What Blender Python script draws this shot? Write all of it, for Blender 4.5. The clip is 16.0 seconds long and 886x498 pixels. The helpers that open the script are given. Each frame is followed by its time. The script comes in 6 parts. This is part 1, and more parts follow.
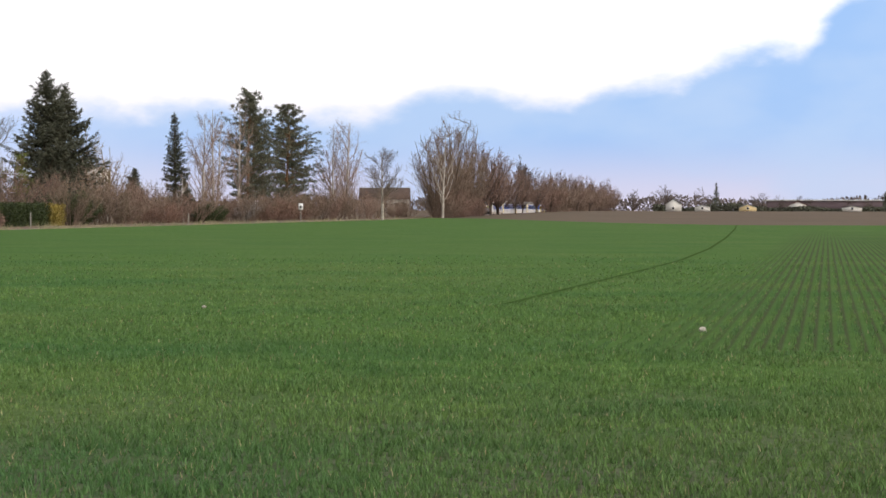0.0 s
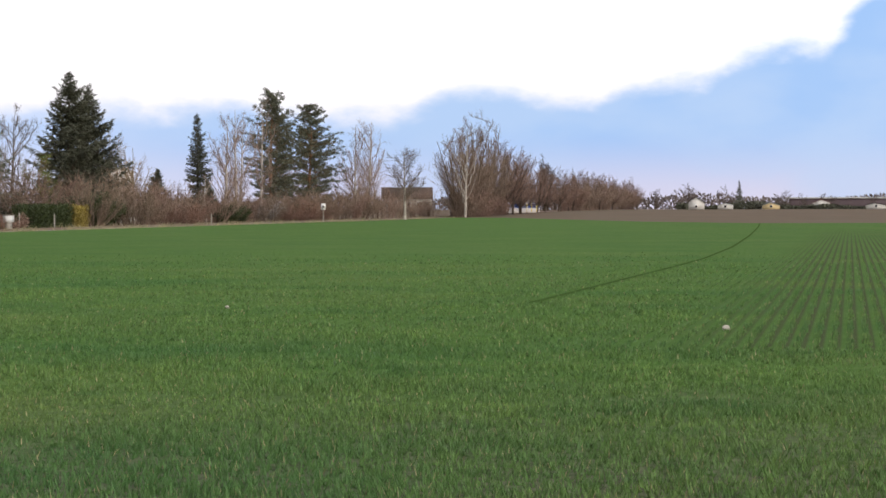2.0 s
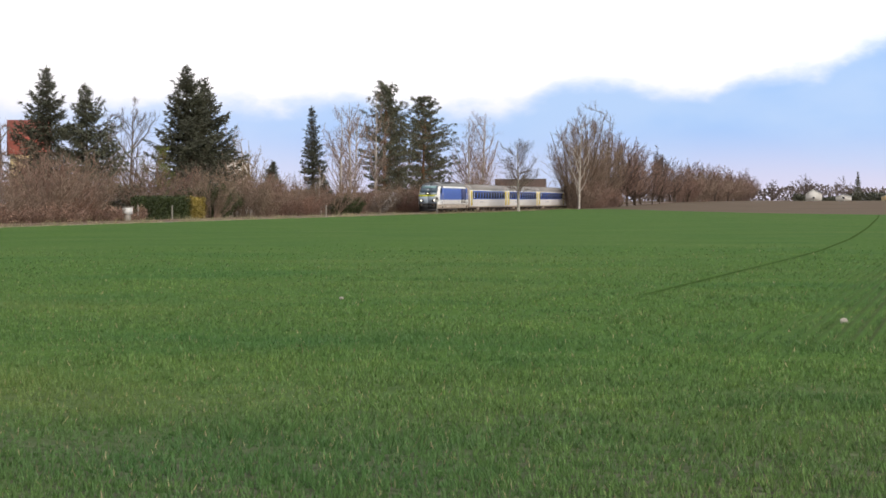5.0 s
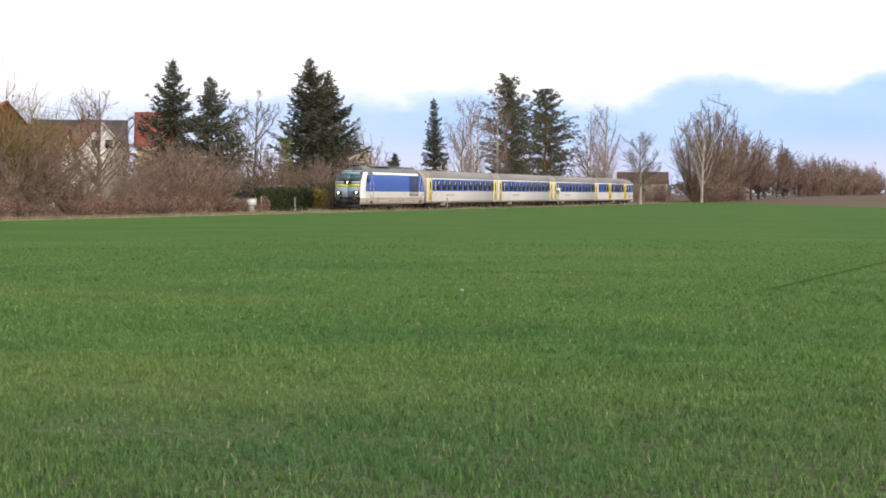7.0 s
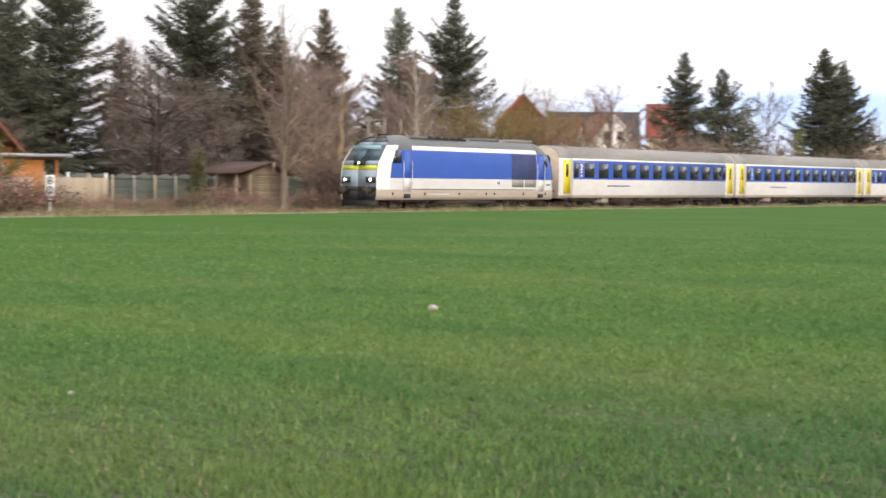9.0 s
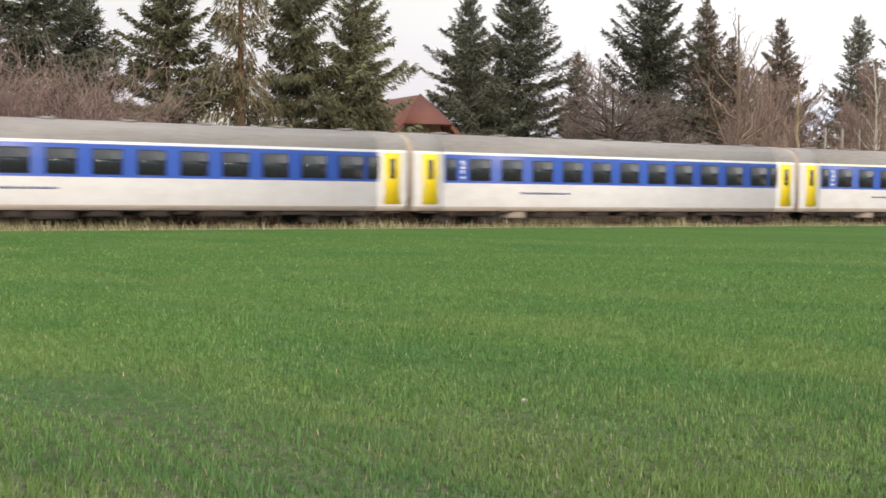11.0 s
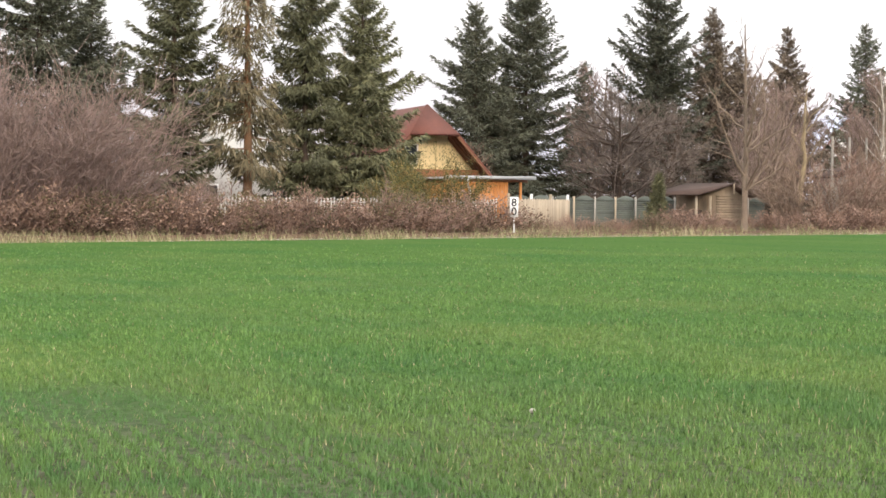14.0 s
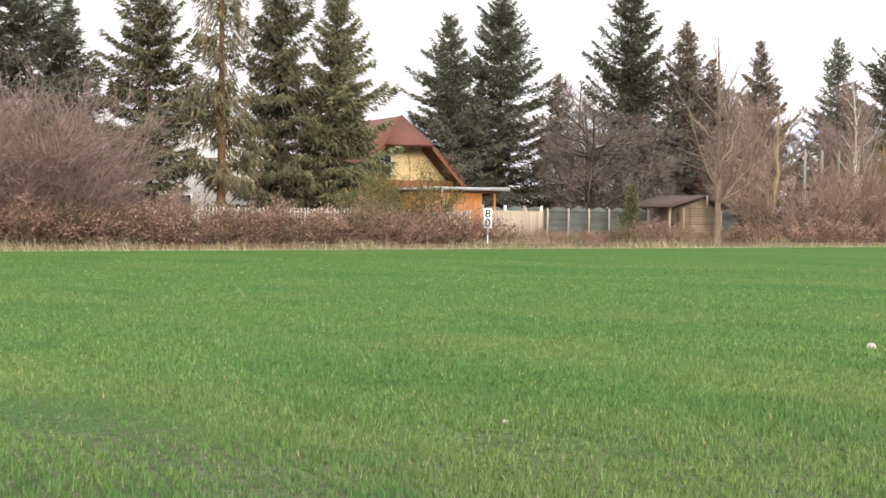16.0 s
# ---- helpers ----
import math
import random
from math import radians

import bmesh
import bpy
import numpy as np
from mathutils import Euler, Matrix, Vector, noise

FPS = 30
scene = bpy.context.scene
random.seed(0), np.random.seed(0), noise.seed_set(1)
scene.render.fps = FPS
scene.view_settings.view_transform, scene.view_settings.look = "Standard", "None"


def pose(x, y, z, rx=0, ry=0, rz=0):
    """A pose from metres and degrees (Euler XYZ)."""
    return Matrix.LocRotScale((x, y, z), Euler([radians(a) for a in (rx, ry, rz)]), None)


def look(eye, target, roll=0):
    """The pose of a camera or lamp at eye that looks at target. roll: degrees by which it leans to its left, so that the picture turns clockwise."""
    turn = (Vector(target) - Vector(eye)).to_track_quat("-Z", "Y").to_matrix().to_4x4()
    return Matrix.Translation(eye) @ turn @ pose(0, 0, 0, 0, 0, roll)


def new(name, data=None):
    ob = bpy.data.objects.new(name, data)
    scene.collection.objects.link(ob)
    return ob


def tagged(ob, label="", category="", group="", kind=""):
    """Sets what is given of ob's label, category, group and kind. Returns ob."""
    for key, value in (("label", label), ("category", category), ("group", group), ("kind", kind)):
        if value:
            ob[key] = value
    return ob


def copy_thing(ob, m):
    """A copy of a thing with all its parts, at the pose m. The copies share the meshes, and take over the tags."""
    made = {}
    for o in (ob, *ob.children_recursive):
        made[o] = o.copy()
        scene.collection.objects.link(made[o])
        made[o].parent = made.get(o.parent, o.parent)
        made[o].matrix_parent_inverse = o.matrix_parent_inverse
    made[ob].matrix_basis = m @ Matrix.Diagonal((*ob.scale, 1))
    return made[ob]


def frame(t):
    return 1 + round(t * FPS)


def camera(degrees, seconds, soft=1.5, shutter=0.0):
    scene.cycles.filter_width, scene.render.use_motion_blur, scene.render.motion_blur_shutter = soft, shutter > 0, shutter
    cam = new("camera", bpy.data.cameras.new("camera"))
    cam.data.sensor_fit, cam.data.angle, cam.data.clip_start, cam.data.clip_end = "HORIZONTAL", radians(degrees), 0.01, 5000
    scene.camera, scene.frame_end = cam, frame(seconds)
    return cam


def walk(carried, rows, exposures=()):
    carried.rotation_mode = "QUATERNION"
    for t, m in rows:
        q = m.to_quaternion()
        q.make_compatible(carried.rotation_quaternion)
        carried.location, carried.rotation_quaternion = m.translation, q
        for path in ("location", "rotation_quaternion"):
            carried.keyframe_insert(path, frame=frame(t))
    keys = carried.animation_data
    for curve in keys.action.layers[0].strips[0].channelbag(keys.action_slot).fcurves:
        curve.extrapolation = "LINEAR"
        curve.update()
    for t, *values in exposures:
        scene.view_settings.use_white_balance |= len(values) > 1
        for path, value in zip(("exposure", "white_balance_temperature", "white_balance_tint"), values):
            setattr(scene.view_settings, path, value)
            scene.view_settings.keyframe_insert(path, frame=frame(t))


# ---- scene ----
# x: to the right of the track, y: along the track towards where the train comes from, z: up
cam = camera(29.29, 16.0, soft=1.6, shutter=0.3)
EYE = 1.6
# seconds, turn to the left of the track, look up, lean to the right
ROWS = [
    (0.0, 9.667, -1.302, -0.094),
    (0.5, 9.838, -1.246, 0.029),
    (1.0, 10.031, -1.206, 0.138),
    (1.5, 10.245, -1.258, 0.071),
    (2.0, 10.426, -1.322, 0.171),
    (2.5, 10.722, -1.437, 0.217),
    (3.0, 11.277, -1.511, 0.313),
    (3.5, 11.847, -1.545, 0.391),
    (4.0, 12.534, -1.505, 0.309),
    (4.2, 12.864, -1.505, 0.309),
    (5.2, 14.6, -1.62, 0.18),
    (6.5, 16.986, -1.768, -0.024),
    (7.0, 18.347, -1.837, -0.052),
    (7.5, 20.507, -1.862, -0.08),
    (8.0, 24.373, -1.972, -0.30),
    (8.5, 29.365, -2.152, -0.40),
    (9.0, 35.44, -2.203, -0.52),
    (9.5, 40.97, -2.145, -0.68),
    (10.0, 46.605, -1.941, -0.42),
    (10.2, 48.01, -1.93, -0.55),
    (10.7, 50.0, -1.93, -0.65),
    (11.4, 51.0, -1.95, -0.75),
    (12.3, 51.056, -1.91, -0.8),
    (12.5, 50.926, -1.817, -0.798),
    (13.0, 50.851, -1.593, -0.636),
    (13.5, 50.905, -1.572, -0.517),
    (14.0, 50.88, -1.606, -0.455),
    (14.5, 50.774, -1.554, -0.513),
    (15.0, 50.407, -1.373, -0.547),
    (15.5, 50.079, -1.237, -0.676),
    (16.0, 49.996, -1.229, -0.746),
]
STOPS = [(0.0, 0.17), (4.0, 0.2), (6.5, 0.36), (7.0, 0.42), (8.0, 0.52), (9.0, 0.68), (10.0, 0.66), (12.5, 0.66), (13.0, 0.68), (13.5, 0.74), (14.0, 1.0), (14.5, 1.1), (16.0, 1.1)]
walk(cam, [(t, pose(0, 0, EYE, 90 + up, lean, turn)) for t, turn, up, lean in ROWS], STOPS)

# ---- world and sun ----
SUN_UP, SUN_TURN = 14.0, 62.0      # degrees over the horizon; degrees from +y towards +x


def make_world():
    w = bpy.data.worlds.new("evening_sky")
    scene.world = w
    w.use_nodes = True
    nt = w.node_tree
    nt.nodes.clear()
    N = lambda kind: nt.nodes.new("ShaderNode" + kind)
    L = nt.links.new

    def maths(op, a, b=0.0, clamp=False):
        m = N("Math")
        m.operation, m.use_clamp = op, clamp
        for i, v in enumerate((a, b)):
            if isinstance(v, (int, float)):
                m.inputs[i].default_value = v
            else:
                L(v, m.inputs[i])
        return m.outputs[0]

    def remap(v, a, b, c, d, kind="SMOOTHSTEP"):
        m = N("MapRange")
        m.interpolation_type = kind
        for i, k in zip((1, 2, 3, 4), (a, b, c, d)):
            m.inputs[i].default_value = k
        L(v, m.inputs[0])
        return m.outputs[0]

    def blend(f, a, b):
        m = N("Mix")
        m.data_type = "RGBA"
        for sock, v in ((m.inputs[0], f), (m.inputs[6], a), (m.inputs[7], b)):
            if isinstance(v, (float, int)):
                sock.default_value = v
            elif isinstance(v, tuple):
                sock.default_value = (*v, 1)
            else:
                L(v, sock)
        return m.outputs[2]

    co = N("TexCoord").outputs["Generated"]
    xyz = N("SeparateXYZ")
    L(co, xyz.inputs[0])
    x, y, z = xyz.outputs
    stretch = N("Mapping")
    stretch.inputs["Scale"].default_value = (12, 12, 24)
    L(co, stretch.inputs[0])
    n1 = N("TexNoise")
    n1.inputs["Scale"].default_value, n1.inputs["Detail"].default_value, n1.inputs["Roughness"].default_value = 1.6, 7, 0.55
    L(stretch.outputs[0], n1.inputs["Vector"])
    n2 = N("TexNoise")
    n2.inputs["Scale"].default_value, n2.inputs["Detail"].default_value = 0.7, 4
    L(stretch.outputs[0], n2.inputs["Vector"])
    # the lower edge of the cloud deck rises towards +x
    ramp = N("ValToRGB")
    ramp.color_ramp.interpolation = "EASE"
    stops = ((-0.62, 0.060), (-0.45, 0.062), (-0.31, 0.066), (-0.215, 0.060), (-0.165, 0.075), (-0.115, 0.069), (-0.036, 0.084), (-0.005, 0.096), (0.036, 0.100), (0.068, 0.13), (0.10, 0.16))
    ends = ramp.color_ramp.elements
    ends[0].color, ends[1].color = (0.2, 0.2, 0.2, 1), (0.85, 0.85, 0.85, 1)
    for sx, sz in stops:
        e = ends.new((sx + 0.65) / 0.8)
        e.color = (sz * 5, sz * 5, sz * 5, 1)
    L(remap(x, -0.65, 0.15, 0.0, 1.0, "LINEAR"), ramp.inputs[0])
    edge = maths("MULTIPLY", ramp.outputs[0], 0.2)
    wob = maths("MULTIPLY", maths("SUBTRACT", n1.outputs["Fac"], 0.5), 0.036)
    gap = maths("SUBTRACT", maths("ADD", edge, wob), z)
    clear = remap(gap, -0.003, 0.016, 0.0, 1.0)
    amount = remap(x, -0.76, -0.28, 0.10, 1.0, "LINEAR")
    clear = maths("MULTIPLY", clear, amount, True)
    sky = N("TexSky")
    sky.sky_type, sky.sun_disc = "NISHITA", False
    sky.sun_elevation, sky.sun_rotation = radians(SUN_UP), radians(SUN_TURN)
    scaled = N("VectorMath")
    scaled.operation = "SCALE"
    scaled.inputs["Scale"].default_value = 0.12
    L(sky.outputs[0], scaled.inputs[0])
    bank = blend(remap(z, 0.0, 0.05, 0.0, 1.0), (0.66, 0.64, 0.83), (0.32, 0.52, 0.90))
    bank = blend(remap(n2.outputs["Fac"], 0.36, 0.64, 0.0, 0.65), bank, (0.47, 0.62, 0.90))
    bank = blend(0.12, bank, scaled.outputs[0])
    deck = blend(remap(z, 0.03, 0.12, 0.0, 1.0), (0.93, 0.88, 0.93), (1.08, 1.06, 1.05))
    # the deck is dimmer away from the sun
    dim = N("VectorMath")
    dim.operation = "SCALE"
    L(deck, dim.inputs[0])
    L(remap(x, -0.85, -0.40, 0.56, 1.0), dim.inputs["Scale"])
    col = blend(clear, dim.outputs[0], bank)
    bg = N("Background")
    bg.inputs[1].default_value = 1.0
    L(col, bg.inputs[0])
    L(bg.outputs[0], N("OutputWorld").inputs[0])


make_world()
sun = new("sun", bpy.data.lights.new("sun", "SUN"))
sun.data.energy, sun.data.angle, sun.data.color = 1.3, radians(12), (1.0, 0.86, 0.70)
to_sun = Vector((math.sin(radians(SUN_TURN)) * math.cos(radians(SUN_UP)), -math.cos(radians(SUN_TURN)) * math.cos(radians(SUN_UP)), math.sin(radians(SUN_UP))))
sun.matrix_world = look((40, -40, 60), Vector((40, -40, 60)) - to_sun)


# ---- materials ----
def material(name, colour, rough=0.7, metal=0.0, second=None, scale=3.0, spread=0.25, bump=0.0, bump_scale=40.0, stretch=(1, 1, 1), by_object=0.0, by_island=0.0, spec=0.4):
    """Base colour varied by two noises, by object and by island."""
    m = bpy.data.materials.new(name)
    m.use_nodes = True
    nt = m.node_tree
    b = nt.nodes["Principled BSDF"]
    N = lambda kind: nt.nodes.new("ShaderNode" + kind)
    L = nt.links.new
    b.inputs["Roughness"].default_value, b.inputs["Metallic"].default_value = rough, metal
    b.inputs["Specular IOR Level"].default_value = spec
    co = N("TexCoord")
    mp = N("Mapping")
    mp.inputs["Scale"].default_value = stretch
    L(co.outputs["Object"], mp.inputs[0])
    big, fine = N("TexNoise"), N("TexNoise")
    big.inputs["Scale"].default_value, big.inputs["Detail"].default_value = scale, 4
    fine.inputs["Scale"].default_value, fine.inputs["Detail"].default_value = scale * 9, 3
    for n in (big, fine):
        L(mp.outputs[0], n.inputs["Vector"])
    add = N("Math")
    add.operation = "MULTIPLY_ADD"
    add.inputs[1].default_value = 0.45
    L(fine.outputs["Fac"], add.inputs[0])
    sc = N("Math")
    sc.operation = "MULTIPLY"
    sc.inputs[1].default_value = 0.55
    L(big.outputs["Fac"], sc.inputs[0])
    L(sc.outputs[0], add.inputs[2])
    ramp = N("MapRange")
    ramp.inputs[1].default_value, ramp.inputs[2].default_value = 0.34, 0.66
    L(add.outputs[0], ramp.inputs[0])
    mix = N("Mix")
    mix.data_type = "RGBA"
    two = second or tuple(c * (1 - spread) for c in colour)
    mix.inputs[6].default_value, mix.inputs[7].default_value = (*colour, 1), (*two, 1)
    L(ramp.outputs[0], mix.inputs[0])
    out = mix.outputs[2]
    for amount, node, sock in ((by_object, "ObjectInfo", "Random"), (by_island, "NewGeometry", "Random Per Island")):
        if amount:
            r = N(node)
            mr = N("MapRange")
            mr.inputs[3].default_value, mr.inputs[4].default_value = 1 - amount, 1 + amount
            L(r.outputs[sock], mr.inputs[0])
            hsv = N("HueSaturation")
            L(mr.outputs[0], hsv.inputs["Value"])
            L(out, hsv.inputs["Color"])
            out = hsv.outputs[0]
    L(out, b.inputs["Base Color"])
    if bump:
        bn, nz = N("Bump"), N("TexNoise")
        nz.inputs["Scale"].default_value, nz.inputs["Detail"].default_value = bump_scale, 5
        L(mp.outputs[0], nz.inputs["Vector"])
        bn.inputs["Strength"].default_value, bn.inputs["Distance"].default_value = bump, 0.03
        L(nz.outputs["Fac"], bn.inputs["Height"])
        L(bn.outputs[0], b.inputs["Normal"])
    return m


def glowing(name, colour, strength):
    m = bpy.data.materials.new(name)
    m.use_nodes = True
    b = m.node_tree.nodes["Principled BSDF"]
    b.inputs["Base Color"].default_value = (*colour, 1)
    b.inputs["Emission Color"].default_value = (*colour, 1)
    b.inputs["Emission Strength"].default_value = strength
    return m


M = dict(
    soil=material("brown_soil", (0.17, 0.115, 0.075), 0.95, second=(0.10, 0.068, 0.046), scale=0.4, bump=0.6, bump_scale=6),
    plough=material("ploughed_soil", (0.128, 0.094, 0.068), 0.95, second=(0.095, 0.070, 0.050), spec=0.08, scale=0.05, bump=0.5, bump_scale=2),
    blade=material("wheat_blade", (0.138, 0.228, 0.058), 0.55, second=(0.070, 0.148, 0.046), scale=0.35, by_island=0.5, spec=0.3),
    dryblade=material("dry_blade", (0.37, 0.33, 0.19), 0.8, second=(0.27, 0.23, 0.13), scale=2, by_island=0.35),
    verge=material("verge_grass", (0.085, 0.15, 0.03), 0.7, second=(0.16, 0.16, 0.06), scale=1.2, by_island=0.4),
    needle=material("spruce_needles", (0.122, 0.126, 0.086), 0.7, second=(0.080, 0.086, 0.060), scale=0.5, by_island=0.4, by_object=0.25, spec=0.25),
    needle_green=material("green_needles", (0.158, 0.156, 0.082), 0.7, second=(0.104, 0.106, 0.062), scale=0.5, by_island=0.4, by_object=0.2, spec=0.25),
    needle_brown=material("brownish_needles", (0.190, 0.148, 0.108), 0.7, second=(0.130, 0.104, 0.080), scale=0.6, by_island=0.4, spec=0.25),
    needle_olive=material("olive_hanging_needles", (0.180, 0.145, 0.085), 0.7, second=(0.120, 0.104, 0.062), scale=0.6, by_island=0.4, spec=0.25),
    twig_pale=material("pale_buff_twigs", (0.38, 0.30, 0.22), 0.85, second=(0.26, 0.20, 0.15), scale=0.5, by_object=0.15, by_island=0.3),
    twig_pink=material("greyish_pink_twigs", (0.34, 0.25, 0.21), 0.85, second=(0.24, 0.18, 0.15), scale=0.5, by_object=0.15, by_island=0.3),
    leaf_olive=material("olive_leaves", (0.125, 0.110, 0.048), 0.75, second=(0.085, 0.075, 0.036), scale=0.6, by_island=0.5, by_object=0.2),
    leaf_russet=material("russet_leaves", (0.22, 0.105, 0.060), 0.8, second=(0.14, 0.070, 0.044), scale=0.6, by_island=0.45, by_object=0.2),
    blossom=material("white_blossom", (0.62, 0.58, 0.54), 0.8, second=(0.42, 0.38, 0.34), scale=0.8, by_island=0.3),
    pine=material("pine_needles", (0.135, 0.138, 0.092), 0.7, second=(0.090, 0.096, 0.066), scale=0.7, by_island=0.4, spec=0.25),
    bark=material("grey_brown_bark", (0.22, 0.165, 0.12), 0.9, second=(0.12, 0.09, 0.068), scale=2, bump=0.5, by_object=0.2),
    twig_dark=material("dark_grey_twigs", (0.190, 0.152, 0.130), 0.85, second=(0.115, 0.092, 0.078), scale=0.4, by_island=0.3),
    bark_dark=material("dark_bark", (0.090, 0.062, 0.045), 0.9, second=(0.05, 0.036, 0.028), scale=2, bump=0.5, by_object=0.2),
    bark_pale=material("pale_bark", (0.36, 0.28, 0.17), 0.85, second=(0.20, 0.15, 0.09), scale=2, bump=0.4),
    bark_pine=material("orange_pine_bark", (0.24, 0.125, 0.062), 0.9, second=(0.12, 0.07, 0.04), scale=2, bump=0.5),
    birch=material("white_birch_bark", (0.62, 0.57, 0.50), 0.75, second=(0.22, 0.19, 0.16), scale=1.2, stretch=(1, 1, 2.2), bump=0.2),
    twig=material("brown_twigs", (0.275, 0.200, 0.150), 0.85, second=(0.190, 0.138, 0.106), scale=0.4, by_object=0.25, by_island=0.3),
    twig_red=material("reddish_twigs", (0.290, 0.190, 0.150), 0.85, second=(0.190, 0.124, 0.100), scale=0.5, by_object=0.2, by_island=0.35),
    twig_purple=material("purplish_twigs", (0.290, 0.205, 0.178), 0.85, second=(0.205, 0.146, 0.126), scale=0.4, by_object=0.15, by_island=0.3),
    twig_grey=material("grey_twigs", (0.22, 0.180, 0.152), 0.85, second=(0.13, 0.106, 0.090), scale=0.4, by_object=0.2, by_island=0.3),
    twig_yellow=material("yellowish_twigs", (0.25, 0.19, 0.06), 0.85, second=(0.17, 0.12, 0.05), scale=0.4, by_object=0.15, by_island=0.3),
    leaf_dry=material("withered_leaves", (0.31, 0.200, 0.145), 0.8, second=(0.19, 0.124, 0.092), scale=0.6, by_island=0.55, by_object=0.25),
    leaf_green=material("young_leaves", (0.17, 0.21, 0.04), 0.7, second=(0.10, 0.13, 0.03), scale=0.7, by_island=0.35),
    hedge=material("hedge_leaves", (0.050, 0.072, 0.016), 0.7, second=(0.026, 0.038, 0.012), scale=0.8, by_island=0.45),
    hedge_yellow=material("yellow_hedge_leaves", (0.34, 0.26, 0.05), 0.7, second=(0.20, 0.16, 0.04), scale=0.8, by_island=0.35),
    ballast=material("ballast", (0.17, 0.14, 0.12), 0.95, second=(0.09, 0.075, 0.065), scale=3, bump=1.0, bump_scale=14),
    rail=material("rusty_rail", (0.15, 0.09, 0.06), 0.5, 0.6, scale=4),
    silver=material("light_grey_paint", (0.70, 0.68, 0.67), 0.38, second=(0.60, 0.57, 0.55), scale=0.9, stretch=(1, 1, 2.5)),
    white=material("white_paint", (0.86, 0.85, 0.83), 0.4, second=(0.78, 0.75, 0.72), scale=0.8),
    skirt=material("dusty_beige_paint", (0.53, 0.45, 0.38), 0.6, second=(0.40, 0.33, 0.27), scale=1.2, stretch=(1, 0.4, 3)),
    blue=material("ultramarine_paint", (0.036, 0.100, 0.45), 0.32, second=(0.030, 0.086, 0.39), scale=0.7),
    blue_grille=material("dull_blue_grille", (0.06, 0.075, 0.22), 0.6, second=(0.045, 0.055, 0.15), scale=2),
    grey_grille=material("grey_grille", (0.34, 0.32, 0.30), 0.6, second=(0.26, 0.24, 0.22), scale=2),
    cream=material("pale_yellow_line", (0.80, 0.75, 0.56), 0.45, second=(0.76, 0.71, 0.54)),
    yellow=material("yellow_paint", (0.86, 0.66, 0.02), 0.4, second=(0.78, 0.57, 0.015), scale=0.8),
    roof_dirty=material("dirty_roof", (0.280, 0.262, 0.248), 0.6, second=(0.190, 0.174, 0.162), scale=0.7, stretch=(2, 0.25, 2)),
    loco_roof=material("dark_grey_roof", (0.150, 0.152, 0.160), 0.5, second=(0.095, 0.097, 0.104), scale=0.7, stretch=(2, 0.3, 2)),
    steelblue=material("blue_grey_front_paint", (0.33, 0.39, 0.46), 0.35, second=(0.27, 0.33, 0.40), scale=1.5),
    lime=material("yellow_green_stripe", (0.62, 0.66, 0.06), 0.45),
    black=material("black_rubber", (0.018, 0.018, 0.020), 0.6, second=(0.03, 0.028, 0.027), scale=3),
    under=material("brown_brake_dust", (0.075, 0.058, 0.048), 0.85, second=(0.04, 0.033, 0.029), scale=2),
    glass=material("dark_tinted_glass", (0.030, 0.036, 0.042), 0.06, second=(0.022, 0.027, 0.032), scale=0.6, spec=0.6),
    glass_blue=material("light_window_glass", (0.10, 0.15, 0.20), 0.06, second=(0.06, 0.09, 0.12), scale=0.8, spec=0.7),
    lamp=glowing("lit_headlamp", (1.0, 0.93, 0.75), 3.0),
    plaster_yellow=material("yellow_plaster", (0.80, 0.64, 0.36), 0.85, second=(0.70, 0.55, 0.30), scale=1.0, bump=0.15),
    plaster_white=material("white_plaster", (0.78, 0.76, 0.72), 0.85, second=(0.66, 0.64, 0.60), scale=0.8, bump=0.1),
    tile_red=material("red_roof_tiles", (0.185, 0.062, 0.042), 0.7, second=(0.125, 0.046, 0.034), scale=1.5, bump=0.4, bump_scale=12),
    tile_bright=material("bright_red_tiles", (0.34, 0.085, 0.055), 0.7, second=(0.25, 0.068, 0.048), scale=1.5, bump=0.3, bump_scale=12),
    tile_dark=material("dark_roof_tiles", (0.075, 0.065, 0.068), 0.7, second=(0.05, 0.045, 0.046), scale=1.5),
    wood_orange=material("orange_timber", (0.56, 0.235, 0.070), 0.6, second=(0.43, 0.17, 0.05), scale=1.2, stretch=(1, 1, 0.2)),
    wood_brown=material("red_brown_timber", (0.30, 0.12, 0.055), 0.7, second=(0.20, 0.08, 0.04), scale=1.5),
    wood_old=material("weathered_boards", (0.33, 0.25, 0.17), 0.85, second=(0.22, 0.17, 0.12), scale=1.6, stretch=(1, 1, 0.2), by_object=0.15),
    wood_pale=material("pale_fence_boards", (0.50, 0.41, 0.30), 0.85, second=(0.36, 0.29, 0.21), scale=1.6, stretch=(1, 1, 0.2), by_object=0.15),
    wood_grey=material("grey_green_fence_slats", (0.135, 0.150, 0.130), 0.85, second=(0.085, 0.098, 0.085), scale=2, stretch=(1, 0.3, 1), by_object=0.15),
    felt=material("brown_roofing_felt", (0.10, 0.062, 0.048), 0.9, second=(0.065, 0.042, 0.034), scale=2),
    sheet=material("grey_roof_sheet", (0.42, 0.42, 0.43), 0.5, second=(0.32, 0.32, 0.33), scale=1.5),
    trodden=material("pressed_wheat", (0.052, 0.096, 0.026), 0.9, second=(0.040, 0.070, 0.020), scale=1.5, spec=0.0),
    picket=material("weathered_white_pickets", (0.52, 0.49, 0.45), 0.85, second=(0.36, 0.33, 0.30), scale=2, by_object=0.2),
    soffit=material("dark_stained_timber", (0.20, 0.085, 0.045), 0.75, second=(0.13, 0.06, 0.035), scale=1.5),
